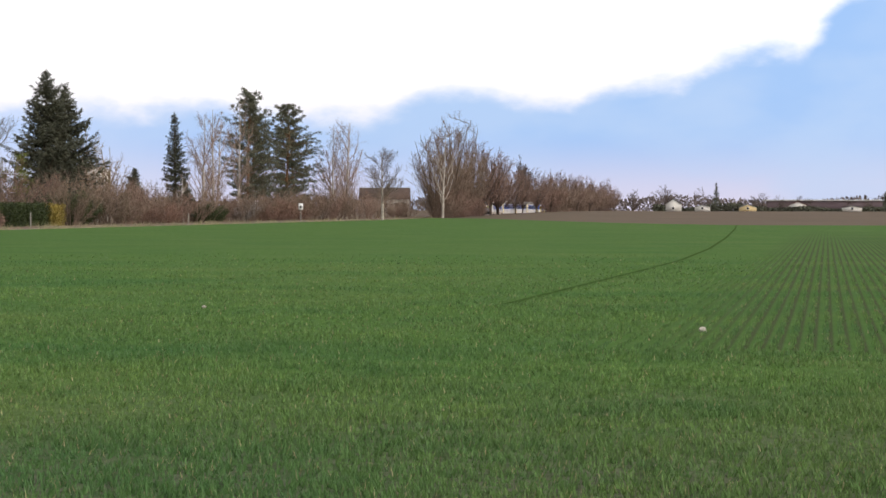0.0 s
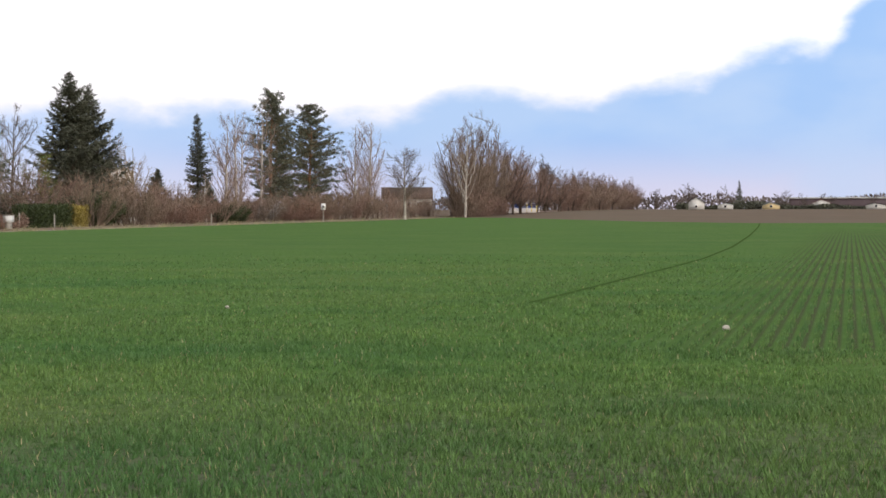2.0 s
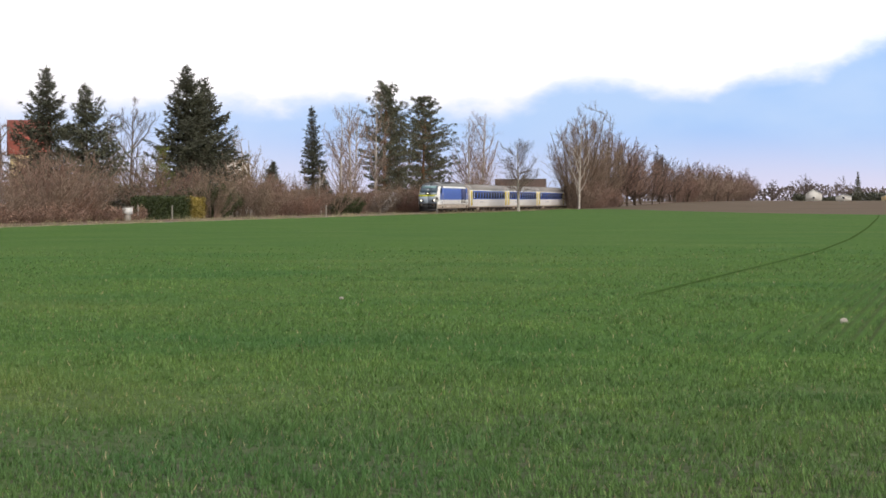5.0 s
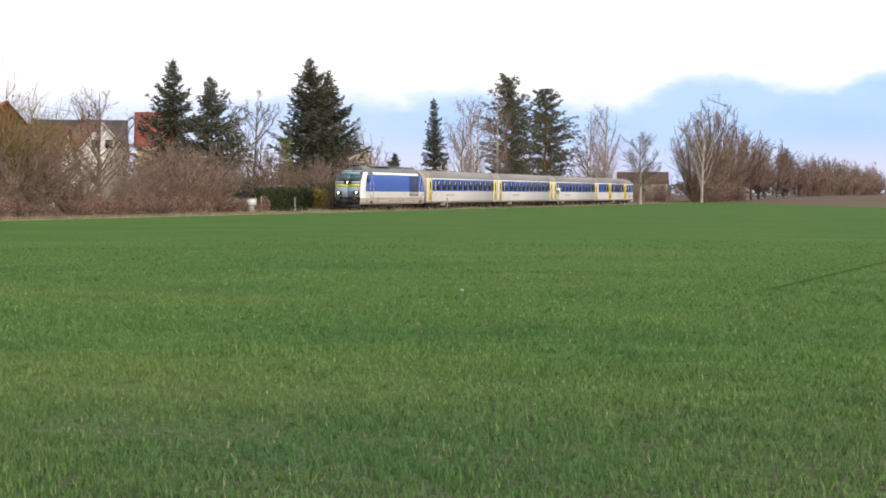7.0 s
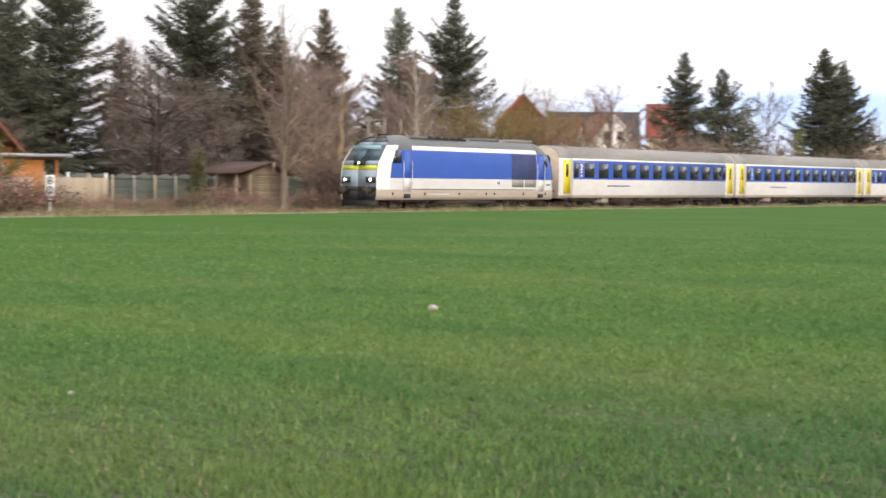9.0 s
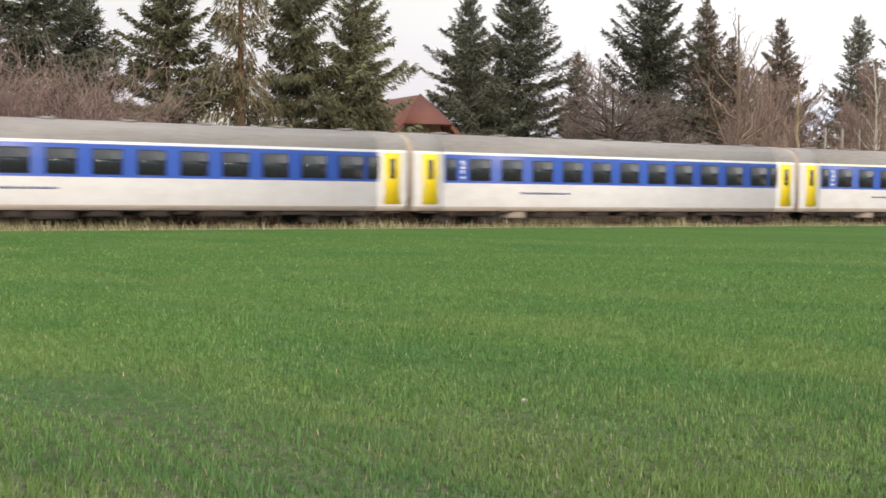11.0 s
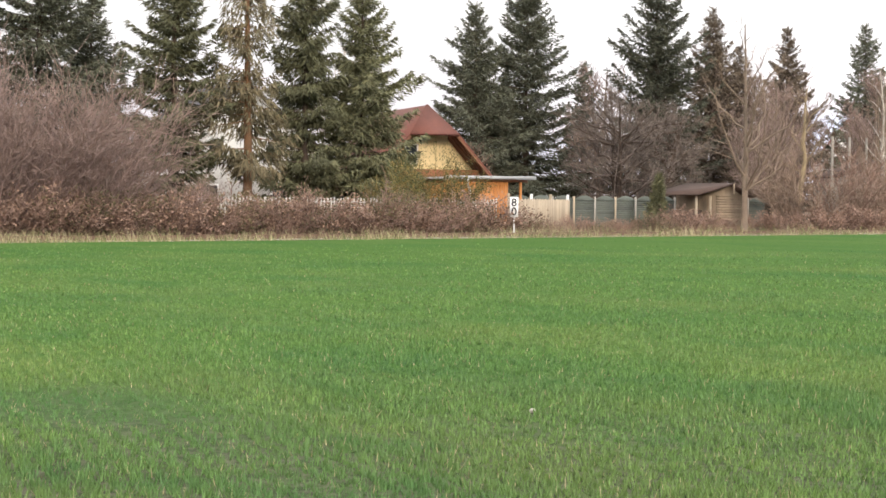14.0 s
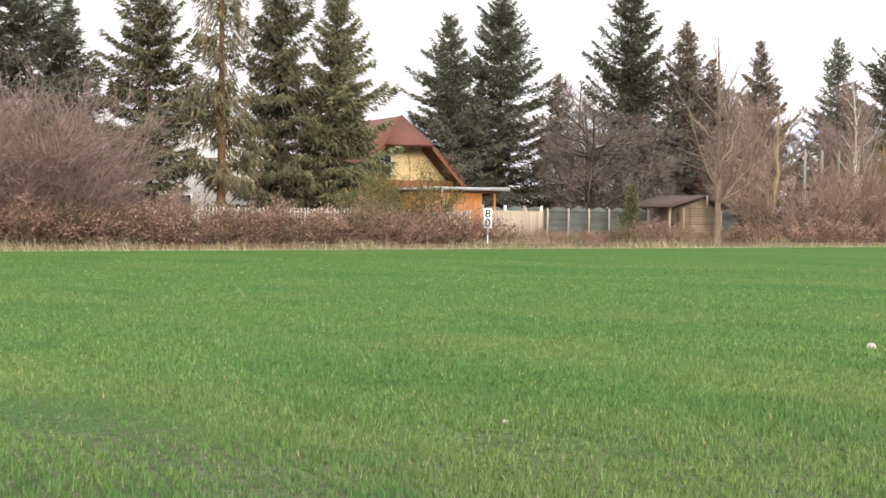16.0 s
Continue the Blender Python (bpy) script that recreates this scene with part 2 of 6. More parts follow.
    hall=material("grey_red_cladding", (0.22, 0.16, 0.17), 0.8, second=(0.18, 0.13, 0.14), scale=0.2),
    concrete=material("grey_concrete", (0.40, 0.37, 0.33), 0.9, second=(0.28, 0.26, 0.23), scale=2, bump=0.2),
    sign_white=material("white_sign_enamel", (0.80, 0.80, 0.79), 0.45, second=(0.7, 0.7, 0.69), scale=3),
    teal=material("pale_blue_cladding", (0.35, 0.55, 0.60), 0.6, second=(0.28, 0.46, 0.5), scale=1),
    stone=material("pale_field_stone", (0.50, 0.46, 0.41), 0.85, second=(0.34, 0.31, 0.27), scale=8, bump=0.5),
    far_wood=material("far_twigs", (0.16, 0.125, 0.115), 0.9, second=(0.10, 0.082, 0.078), scale=0.08, by_island=0.35),
)


def wheat_tint(m):
    """Blades vary in patches some metres wide: fresh, dark and yellowish green."""
    nt = m.node_tree
    b = nt.nodes["Principled BSDF"]
    co = nt.nodes.new("ShaderNodeTexCoord").outputs["Object"]
    out = b.inputs["Base Color"].links[0].from_socket
    for scale, stretch, turn, lo, hi, colour in ((0.22, (0.55, 1, 1), 0.6, 0.48, 0.70, (0.175, 0.228, 0.066)), (0.30, (0.5, 1, 1), 0.75, 0.50, 0.68, (0.052, 0.150, 0.046)), (1.6, (0.6, 1, 1), 0.6, 0.55, 0.72, (0.060, 0.150, 0.044))):
        mp, nz, r, x = (nt.nodes.new("ShaderNode" + k) for k in ("Mapping", "TexNoise", "MapRange", "Mix"))
        mp.inputs["Scale"].default_value, mp.inputs["Rotation"].default_value = stretch, (0, 0, turn)
        nz.inputs["Scale"].default_value, nz.inputs["Detail"].default_value = scale, 5
        r.inputs[1].default_value, r.inputs[2].default_value, r.inputs[4].default_value = lo, hi, 0.55
        x.data_type = "RGBA"
        x.inputs[7].default_value = (*colour, 1)
        nt.links.new(co, mp.inputs[0])
        nt.links.new(mp.outputs[0], nz.inputs["Vector"])
        nt.links.new(nz.outputs["Fac"], r.inputs[0])
        nt.links.new(r.outputs[0], x.inputs[0])
        nt.links.new(out, x.inputs[6])
        out = x.outputs[2]
    nt.links.new(out, b.inputs["Base Color"])


wheat_tint(M["blade"])


# ---- building helpers ----
class Geo:
    """Collects vertices and faces, with a material slot for each face, and makes one mesh of them."""

    def __init__(self):
        self.v, self.f, self.n = [], {3: [], 4: []}, 0

    def add(self, v, faces, slot=0):
        v, faces = np.asarray(v, float).reshape(-1, 3), np.asarray(faces, int)
        k = faces.shape[1]
        self.v.append(v)
        self.f[k].append(np.c_[faces + self.n, np.full(len(faces), slot)])
        self.n += len(v)

    def box(self, x0, x1, y0, y1, z0, z1, slot=0, m=None):
        v = np.array([(x, y, z) for x in (x0, x1) for y in (y0, y1) for z in (z0, z1)], float)
        if m is not None:
            v = np.array([m @ Vector(p) for p in v])
        self.add(v, [(0, 1, 3, 2), (4, 6, 7, 5), (0, 4, 5, 1), (2, 3, 7, 6), (0, 2, 6, 4), (1, 5, 7, 3)], slot)

    def prisms(self, p0, p1, r0, r1, k=4, slot=0):
        """Many tapered tubes at once."""
        p0, p1 = np.asarray(p0, float).reshape(-1, 3), np.asarray(p1, float).reshape(-1, 3)
        n = len(p0)
        r0, r1 = np.broadcast_to(r0, n), np.broadcast_to(r1, n)
        d = p1 - p0
        d = d / np.maximum(np.linalg.norm(d, axis=1, keepdims=True), 1e-9)
        ref = np.where(np.abs(d[:, 2:]) < 0.9, np.array([[0, 0, 1.0]]), np.array([[1.0, 0, 0]]))
        a = np.cross(d, ref)
        a /= np.linalg.norm(a, axis=1, keepdims=True)
        b = np.cross(d, a)
        ang = np.arange(k) * 2 * np.pi / k
        ring = a[:, None] * np.cos(ang)[None, :, None] + b[:, None] * np.sin(ang)[None, :, None]
        v = np.concatenate([p0[:, None] + ring * r0[:, None, None], p1[:, None] + ring * r1[:, None, None]], 1)
        i = np.arange(k)
        j = (i + 1) % k
        f = np.stack([i, j, j + k, i + k], 1)[None] + (np.arange(n) * 2 * k)[:, None, None]
        self.add(v, f.reshape(-1, 4), slot)
        if k > 4:
            self.add(v[:, k:].reshape(-1, 3), np.stack([np.zeros(k - 2, int), np.arange(1, k - 1), np.arange(2, k)], 1)[None].repeat(n, 0).reshape(-1, 3) + np.repeat(np.arange(n) * k, k - 2)[:, None], slot)

    def cards(self, c, a, b, slot=0):
        """Leaf-shaped quads: from c along a, with half-width b at the middle."""
        c, a, b = (np.asarray(q, float).reshape(-1, 3) for q in (c, a, b))
        v = np.stack([c, c + a * 0.45 + b, c + a, c + a * 0.45 - b], 1)
        self.add(v, np.arange(len(c) * 4).reshape(-1, 4), slot)

    def slivers(self, p0, p1, r, slot=0):
        """Finest twigs: one slender tapering quad each, turned at random."""
        p0, p1 = np.asarray(p0, float).reshape(-1, 3), np.asarray(p1, float).reshape(-1, 3)
        side = np.cross(p1 - p0, np.random.default_rng(len(p0)).normal(0, 1, p0.shape))
        side = side / np.maximum(np.linalg.norm(side, axis=1, keepdims=True), 1e-9) * (np.broadcast_to(r, len(p0))[:, None] * 1.35)
        self.add(np.stack([p0 - side, p0 + side, p1 + side * 0.6, p1 - side * 0.6], 1), np.arange(len(p0) * 4).reshape(-1, 4), slot)

    def blades(self, c, a, b, slot=0):
        """Triangles: foot c, half-width b, tip c + a."""
        c, a, b = (np.asarray(q, float).reshape(-1, 3) for q in (c, a, b))
        self.add(np.stack([c - b, c + b, c + a], 1), np.arange(len(c) * 3).reshape(-1, 3), slot)

    def loft(self, sections, slots=None, closed=True, caps=True):
        """Joins equal rings of points; slots: a material slot for each side."""
        s = np.asarray(sections, float)
        n, k = s.shape[:2]
        base = self.n
        self.v.append(s.reshape(-1, 3))
        self.n += n * k
        for i in range(n - 1):
            for j in range(k if closed else k - 1):
                q = (i * k + j, i * k + (j + 1) % k, (i + 1) * k + (j + 1) % k, (i + 1) * k + j)
                self.f[4].append(np.array([[*(base + t for t in q), slots[j] if slots else 0]]))
        if caps:
            for i, flip in ((0, True), (n - 1, False)):
                for j in range(1, k - 1):
                    t = [i * k, i * k + j, i * k + j + 1]
                    self.f[3].append(np.array([[*(base + q for q in (t[::-1] if flip else t)), slots[-1] if slots else 0]]))

    def mesh(self, name, mats):
        me = bpy.data.meshes.new(name)
        v = np.concatenate(self.v)
        f3 = np.concatenate(self.f[3]) if self.f[3] else np.zeros((0, 4), int)
        f4 = np.concatenate(self.f[4]) if self.f[4] else np.zeros((0, 5), int)
        me.vertices.add(len(v))
        me.vertices.foreach_set("co", v.ravel().astype(np.float32))
        loops = np.concatenate([f3[:, :3].ravel(), f4[:, :4].ravel()])
        me.loops.add(len(loops))
        me.loops.foreach_set("vertex_index", loops.astype(np.int32))
        count = np.concatenate([np.full(len(f3), 3), np.full(len(f4), 4)])
        me.polygons.add(len(count))
        me.polygons.foreach_set("loop_start", (np.cumsum(count) - count).astype(np.int32))
        me.polygons.foreach_set("material_index", np.concatenate([f3[:, 3], f4[:, 4]]).astype(np.int32))
        for m in mats if isinstance(mats, (list, tuple)) else [mats]:
            me.materials.append(m)
        me.update(calc_edges=True)
        me.validate()
        return me


def part(name, geo, mats, parent=None, label="", smooth=False):
    me = geo.mesh(name, mats)
    if smooth:
        me.shade_smooth()
    ob = new(name, me)
    ob.parent = parent
    return tagged(ob, label)


def boxpart(name, x0, x1, y0, y1, z0, z1, mat, parent, label="", m=None):
    g = Geo()
    g.box(x0, x1, y0, y1, z0, z1, m=m)
    return part(name, g, mat, parent, label)


def thing(name, m, label, category, group=""):
    ob = new(name)
    ob.matrix_basis = m
    ob.empty_display_size = 0.3
    return tagged(ob, label, category, group)


def unit(a):
    return a / np.maximum(np.linalg.norm(a, axis=-1, keepdims=True), 1e-9)


# ---- plants ----
def along_curve(p0, p1, p2, n):
    """Points on many quadratic curves at once: (count, n + 1, 3)."""
    t = np.linspace(0, 1, n + 1)[None, :, None]
    return p0[:, None] * (1 - t) ** 2 + p1[:, None] * 2 * t * (1 - t) + p2[:, None] * t ** 2


def sprout(rng, curves, k, low=0.2):
    """k places on each curve: the foot, the direction there and the share of the way."""
    n = curves.shape[1] - 1
    t = np.clip(low + (1 - low) * (np.arange(k)[None] + rng.random((len(curves), k))) / k, 0, 0.999)
    i = (t * n).astype(int)
    rows = np.arange(len(curves))[:, None]
    a, b = curves[rows, i], curves[rows, i + 1]
    return (a + (b - a) * (t * n - i)[..., None]).reshape(-1, 3), unit(b - a).reshape(-1, 3), t.ravel()


def bare_tree(name, m, label, seed, height, bark, twig, width, thin=0.011, category="tree", buds=None, limbs=None, first=0.2, rise=0.9, count=26, sub=10, fine=8, hang=0.0, stems=1, lean=0.02, r=None, wobble=0.05, crook=0.10, wild=0.75):
    """A leafless tree: limbs reach from the trunk to an egg-shaped crown, branches and fine twigs fill it."""
    rng = np.random.default_rng(seed)
    tree = thing(name, m, label, category)
    r = r or height * 0.013
    g = Geo()
    trunks = []
    for k in range(stems):
        a = rng.random() * 6.283
        out = (0.16 if stems > 1 else 0.0) * height * (0.6 + 0.6 * rng.random())
        top = np.array([math.cos(a) * out + rng.normal(0, lean) * height, math.sin(a) * out + rng.normal(0, lean) * height, height * (0.94 if stems == 1 else 0.8 + 0.16 * rng.random())])
        z = np.linspace(0, 1, 9)[:, None]
        pts = np.array([[0, 0, -0.1]]) + top * np.c_[z ** 1.2, z ** 1.2, z] + np.r_[np.zeros((2, 3)), (rng.normal(0, wobble, (7, 3)) * [1, 1, 0.2]).cumsum(0)]
        rad = r * (1 - z[:, 0] * 0.9) + 0.012
        g.prisms(pts[:-1], pts[1:], rad[:-1], rad[1:], 7)
        trunks.append(pts)
    part("trunk", g, bark, tree)
    d = unit(rng.normal(0, 1, (count, 3)) * [1, 1, 0.9] + [0, 0, 0.15])
    q = rng.uniform(0.72, 1.06, count)[:, None]
    end = d * q * [width, width, height * (1 - first) * 0.5] + [0, 0, height * (1 + first) * 0.5]
    which = rng.integers(0, stems, count)
    flat = np.hypot(end[:, 0], end[:, 1])
    z0 = np.clip(end[:, 2] - flat * np.tan(rise) * rng.uniform(0.7, 1.2, count), height * first * 0.75, np.maximum(end[:, 2] * 0.93, height * first * 0.8))
    foot = np.array([[np.interp(z, trunks[w][:, 2], trunks[w][:, 0]), np.interp(z, trunks[w][:, 2], trunks[w][:, 1]), z] for z, w in zip(z0, which)])
    way = end - foot
    ln = np.linalg.norm(way, axis=1, keepdims=True)
    mid = foot + way * 0.5 + unit(way * [1, 1, 0]) * ln * 0.10 + rng.normal(0, 1, way.shape) * ln * crook
    one = along_curve(foot, mid, end, 6)
    one[:, 1:-1] += rng.normal(0, 0.018, one[:, 1:-1].shape) * ln[:, None]
    r1 = np.linspace(1, 0.25, 7)[None] * np.minimum(r * 0.42, 0.010 * ln + 0.012) + thin * 0.6
    g = Geo()
    g.prisms(one[:, :-1].reshape(-1, 3), one[:, 1:].reshape(-1, 3), r1[:, :-1].ravel(), r1[:, 1:].ravel(), 4)
    tagged(part("limb_work", g, bark if limbs is None else limbs, tree), kind="stuff")
    b, td, t = sprout(rng, one, sub)
    l2 = (np.repeat(ln[:, 0], sub) * 0.36 * (1.2 - t) + 0.35) * rng.uniform(0.55, 1.3, len(b))
    d2 = unit(td * 0.75 + unit(rng.normal(0, 1, b.shape)) * wild + [0, 0, 0.22])
    e2 = b + d2 * l2[:, None] - np.array([0, 0, 1.0]) * (hang * l2 * 0.5)[:, None]
    two = along_curve(b, b + d2 * l2[:, None] * 0.5 + rng.normal(0, 0.07, b.shape) * l2[:, None], e2, 2)
    r2 = np.array([1.4, 1.0, 0.6])[None] * thin * np.clip(l2 / 1.4, 0.7, 1.6)[:, None]
    g = Geo()
    g.prisms(two[:, :-1].reshape(-1, 3), two[:, 1:].reshape(-1, 3), r2[:, :-1].ravel(), r2[:, 1:].ravel(), 3)
    b, td, t = sprout(rng, two, fine, 0.1)
    l3 = (np.repeat(l2, fine) * 0.42 * (1.15 - 0.5 * t) + 0.18) * rng.uniform(0.5, 1.3, len(b))
    d3 = unit(td * 0.7 + unit(rng.normal(0, 1, b.shape)) * 0.75 + [0, 0, 0.2 - hang])
    m3 = b + d3 * l3[:, None] * 0.5
    e3 = m3 + unit(d3 + rng.normal(0, 0.25, d3.shape) + [0, 0, 0.15 - 1.6 * hang]) * l3[:, None] * 0.5
    g.slivers(b, m3, thin * 0.75)
    g.slivers(m3, e3, thin * 0.6)
    if buds:
        c = np.repeat(e3, 2, 0) + rng.normal(0, 0.10, (len(e3) * 2, 3))
        g.cards(c, rng.normal(0, 0.08, c.shape), rng.normal(0, 0.045, c.shape), 1)
    part("crown", g, [twig, buds] if buds else twig, tree)
    return tree


def spruce(name, m, label, seed, height, radius, needles, droop=0.35, hang=0.12, gaps=0.20, low=0.06, lush=1.0, shape=0.62, bark=None, category="conifer", near=True):
    """Whorls of boughs that sag and turn up at the tips, each a frond of side twigs hung with needles."""
    rng = np.random.default_rng(seed)
    tree = thing(name, m, label, category)
    g = Geo()
    zz = np.linspace(-0.1, height * 0.98, 7)
    bend = rng.normal(0, 0.05, (7, 2)).cumsum(0)
    pts = np.c_[bend, zz]
    rad = height * 0.013 * (1 - zz / height) + 0.02
    g.prisms(pts[:-1], pts[1:], rad[:-1], rad[1:], 7)
    A, D, Ln = [], [], []
    z = height * low
    lop = rng.random() * 6.28
    while z < height * 0.975:
        f = z / height
        k = rng.integers(6, 10)
        off = rng.random() * 6.28
        tier = 0.72 + 0.46 * rng.random()
        for i in range(k):
            if rng.random() < gaps * 0.75:
                continue
            a = off + i * 6.283 / k + rng.normal(0, 0.25)
            length = radius * min((1 - f) ** shape, 1.25 * (1 - f) + 0.015) * tier * (0.58 + 0.56 * rng.random()) * (1 if f > 0.16 else 0.75 + 1.5 * f) * (1 + 0.10 * math.cos(a - lop)) + 0.10
            A.append((np.interp(z, zz, pts[:, 0]), np.interp(z, zz, pts[:, 1]), z + rng.normal(0, 0.12)))
            D.append((math.cos(a), math.sin(a), (0.60 * f - droop * (1 - f)) + rng.normal(0, 0.15)))
            Ln.append(length)
        z += height * (0.018 + 0.012 * (1 - f)) * (0.7 + 0.6 * rng.random())
    A, D, Ln = np.array(A), unit(np.array(D)), np.array(Ln)
    part("trunk", g, bark or M["bark_dark"], tree)
    g = Geo()
    g.prisms(A, A + D * Ln[:, None] * 0.95, 0.02 + Ln * 0.008, 0.008, 3)
    tagged(part("bough_work", g, bark or M["bark_dark"], tree), kind="stuff")
    n = np.maximum(6, (lush * (8 + 62 * Ln) * (1.0 if near else 0.42))).astype(int)
    w = np.repeat(np.arange(len(Ln)), n)
    N = len(w)
    ln, d = Ln[w], D[w]
    t = 0.05 + 0.98 * rng.random(N) ** 0.85
    u = rng.uniform(-1, 1, N)
    half = ln * 0.34 * np.clip(1.06 - t, 0.02, 1) ** 0.8 * (0.35 + t) + 0.07
    side = unit(np.cross(d, [0, 0, 1.0]))
    c = A[w] + d * (ln * t)[:, None] + side * (u * half)[:, None]
    c[:, 2] += ln * 0.20 * t ** 2.4 - np.abs(u) * half * 0.40 - hang * 0.9 * rng.random(N) ** 2 + rng.normal(0, 0.035, N)
    out = d * 0.75 + side * (u * 0.8)[:, None] + rng.normal(0, 0.36, (N, 3))
    out[:, 2] += 0.25 * t - 0.30 - hang * (0.6 + 1.6 * rng.random(N))
    slight = 0.50 + 0.50 * np.minimum(1, ln / 2.2)
    size = slight * rng.uniform(0.16, 0.42, N) * (1 + 0.7 * hang) * (1.0 if near else 1.35)
    a = unit(out) * size[:, None]
    b = unit(np.cross(a, rng.normal(0, 0.7, a.shape) + np.array([0, 0, 1.0]))) * (slight * rng.uniform(0.034, 0.066, N) * (1.0 if near else 1.6))[:, None]
    g = Geo()
    g.blades(c, a, b)
    tip = np.array([[pts[-1, 0], pts[-1, 1], height * 0.93]])
    for k in range(5):
        g.cards(tip, [[0.10 * math.cos(k * 1.3), 0.10 * math.sin(k * 1.3), height * 0.075]], [[0.04 * math.sin(k * 1.3), 0.04, 0]])
    part("crown", g, needles, tree)
    return tree


def pine(name, m, label, seed, height, radius, needles, bare=0.3):
    rng = np.random.default_rng(seed)
    tree = thing(name, m, label, "conifer")
    zz = np.linspace(-0.1, height * 0.97, 9)
    pts = np.c_[rng.normal(0, 0.13, (9, 2)).cumsum(0), zz]
    g = Geo()
    rad = height * 0.014 * (1 - zz / height) + 0.04
    g.prisms(pts[:-1], pts[1:], rad[:-1], rad[1:], 8)
    part("trunk", g, M["bark_pine"], tree)
    g = Geo()
    tips = []
    for i in range(120):
        f = bare + (0.985 - bare) * (i + rng.random()) / 120
        p = np.array([np.interp(f * height, zz, pts[:, 0]), np.interp(f * height, zz, pts[:, 1]), f * height])
        a = rng.random() * 6.28
        ln = radius * (0.40 + 0.70 * rng.random()) * min(1, (1.02 - f) * 2.6 + 0.20) * (0.65 + 0.35 * min(1, (f - bare) * 4 + 0.2))
        d = unit(np.array([math.cos(a), math.sin(a), 0.5 * rng.random() - 0.1 + 0.5 * f * f]))
        q = p + d * ln
        g.prisms([p], [q], 0.045, 0.015, 4)
        for k in np.linspace(0.35, 1.0, 6):
            tips.append(p + d * ln * k + rng.normal(0, 0.22, 3) * [1, 1, 0.6])
    tagged(part("bough_work", g, M["bark_pine"], tree), kind="stuff")
    tips = np.array(tips)
    n = 30
    c = np.repeat(tips, n, 0) + rng.normal(0, 0.17, (len(tips) * n, 3)) * [1, 1, 0.55]
    d = unit(rng.normal(0, 1, c.shape) + np.array([0, 0, 0.45]))
    ln = rng.uniform(0.16, 0.36, (len(c), 1))
    g = Geo()
    g.blades(c, d * ln, unit(np.cross(d, rng.normal(0, 1, d.shape))) * 0.055)
    part("crown", g, needles, tree)
    return tree


def shrub(name, m, label, seed, height, width, twig, stems=30, leaves=None, leaf_n=6, thin=0.010, category="shrub", fine=7, leaf=0.06):
    """Many stems from one stock, with side twigs, and withered or young leaves where it has them."""
    rng = np.random.default_rng(seed)
    bush = thing(name, m, label, category)
    segs, fines, ends = [], [], []
    for s in range(stems):
        a, q = rng.random() * 6.283, math.sqrt(rng.random())
        foot = np.array([math.cos(a), math.sin(a), 0]) * q * width * 0.25
        d = unit(np.array([math.cos(a) * q * width * 0.34, math.sin(a) * q * width * 0.34, height * (0.85 - 0.25 * q)]) + rng.normal(0, 0.12, 3))
        ln = height * (0.7 + 0.35 * rng.random()) * (1.1 - 0.25 * q)
        p, n = foot, 6
        for i in range(n):
            d = unit(d + rng.normal(0, 0.10, 3) + np.array([math.cos(a), math.sin(a), -0.2]) * 0.05)
            e = p + d * ln / n
            segs.append((*p, *e, 0.028 * (1 - i / n) + thin, 0.028 * (1 - (i + 1) / n) + thin))
            if i >= 1:
                for k in range(fine):
                    f = rng.random()
                    b = p + (e - p) * f
                    sd = unit(d * 0.75 + unit(rng.normal(0, 1, 3)) * 0.75)
                    tl = ln * (0.10 + 0.16 * rng.random())
                    mid = b + sd * tl * 0.5
                    end = mid + unit(sd + np.array([0, 0, 0.35]) + rng.normal(0, 0.2, 3)) * tl * 0.6
                    fines.append((*b, *mid, thin))
                    fines.append((*mid, *end, thin * 0.8))
                    ends.append(end)
                    ends.append(mid)
            p = e
    s = np.array(segs)
    g = Geo()
    g.prisms(s[:, :3], s[:, 3:6], s[:, 6], s[:, 7], 3)
    tagged(part("stock", g, twig, bush), kind="stuff")
    s = np.array(fines)
    g = Geo()
    g.slivers(s[:, :3], s[:, 3:6], s[:, 6])
    tagged(part("brushwood", g, twig, bush), kind="stuff")
    if leaves:
        e = np.repeat(np.array(ends), leaf_n, 0)
        e = e + rng.normal(0, 0.12, e.shape)
        e[:, 2] = np.abs(e[:, 2])
        g = Geo()
        d = unit(rng.normal(0, 1, e.shape)) * rng.uniform(leaf * 0.7, leaf * 1.7, (len(e), 1))
        g.cards(e, d, unit(np.cross(d, rng.normal(0, 1, d.shape))) * leaf * 0.45)
        tagged(part("foliage", g, leaves, bush), kind="stuff")
    return bush


def at(x, y, z=0.0, turn=0.0, size=1.0, tall=None):
    return pose(x, y, z, 0, 0, turn) @ Matrix.Diagonal((size, size, tall or size, 1))


# ---- ground ----
def lift(x, y):
    """The height of the ground: level near the camera, a slight rise far away."""
    f = np.clip((y - 230) / 420, 0, 1)
    return f * f * (3 - 2 * f) * 1.5


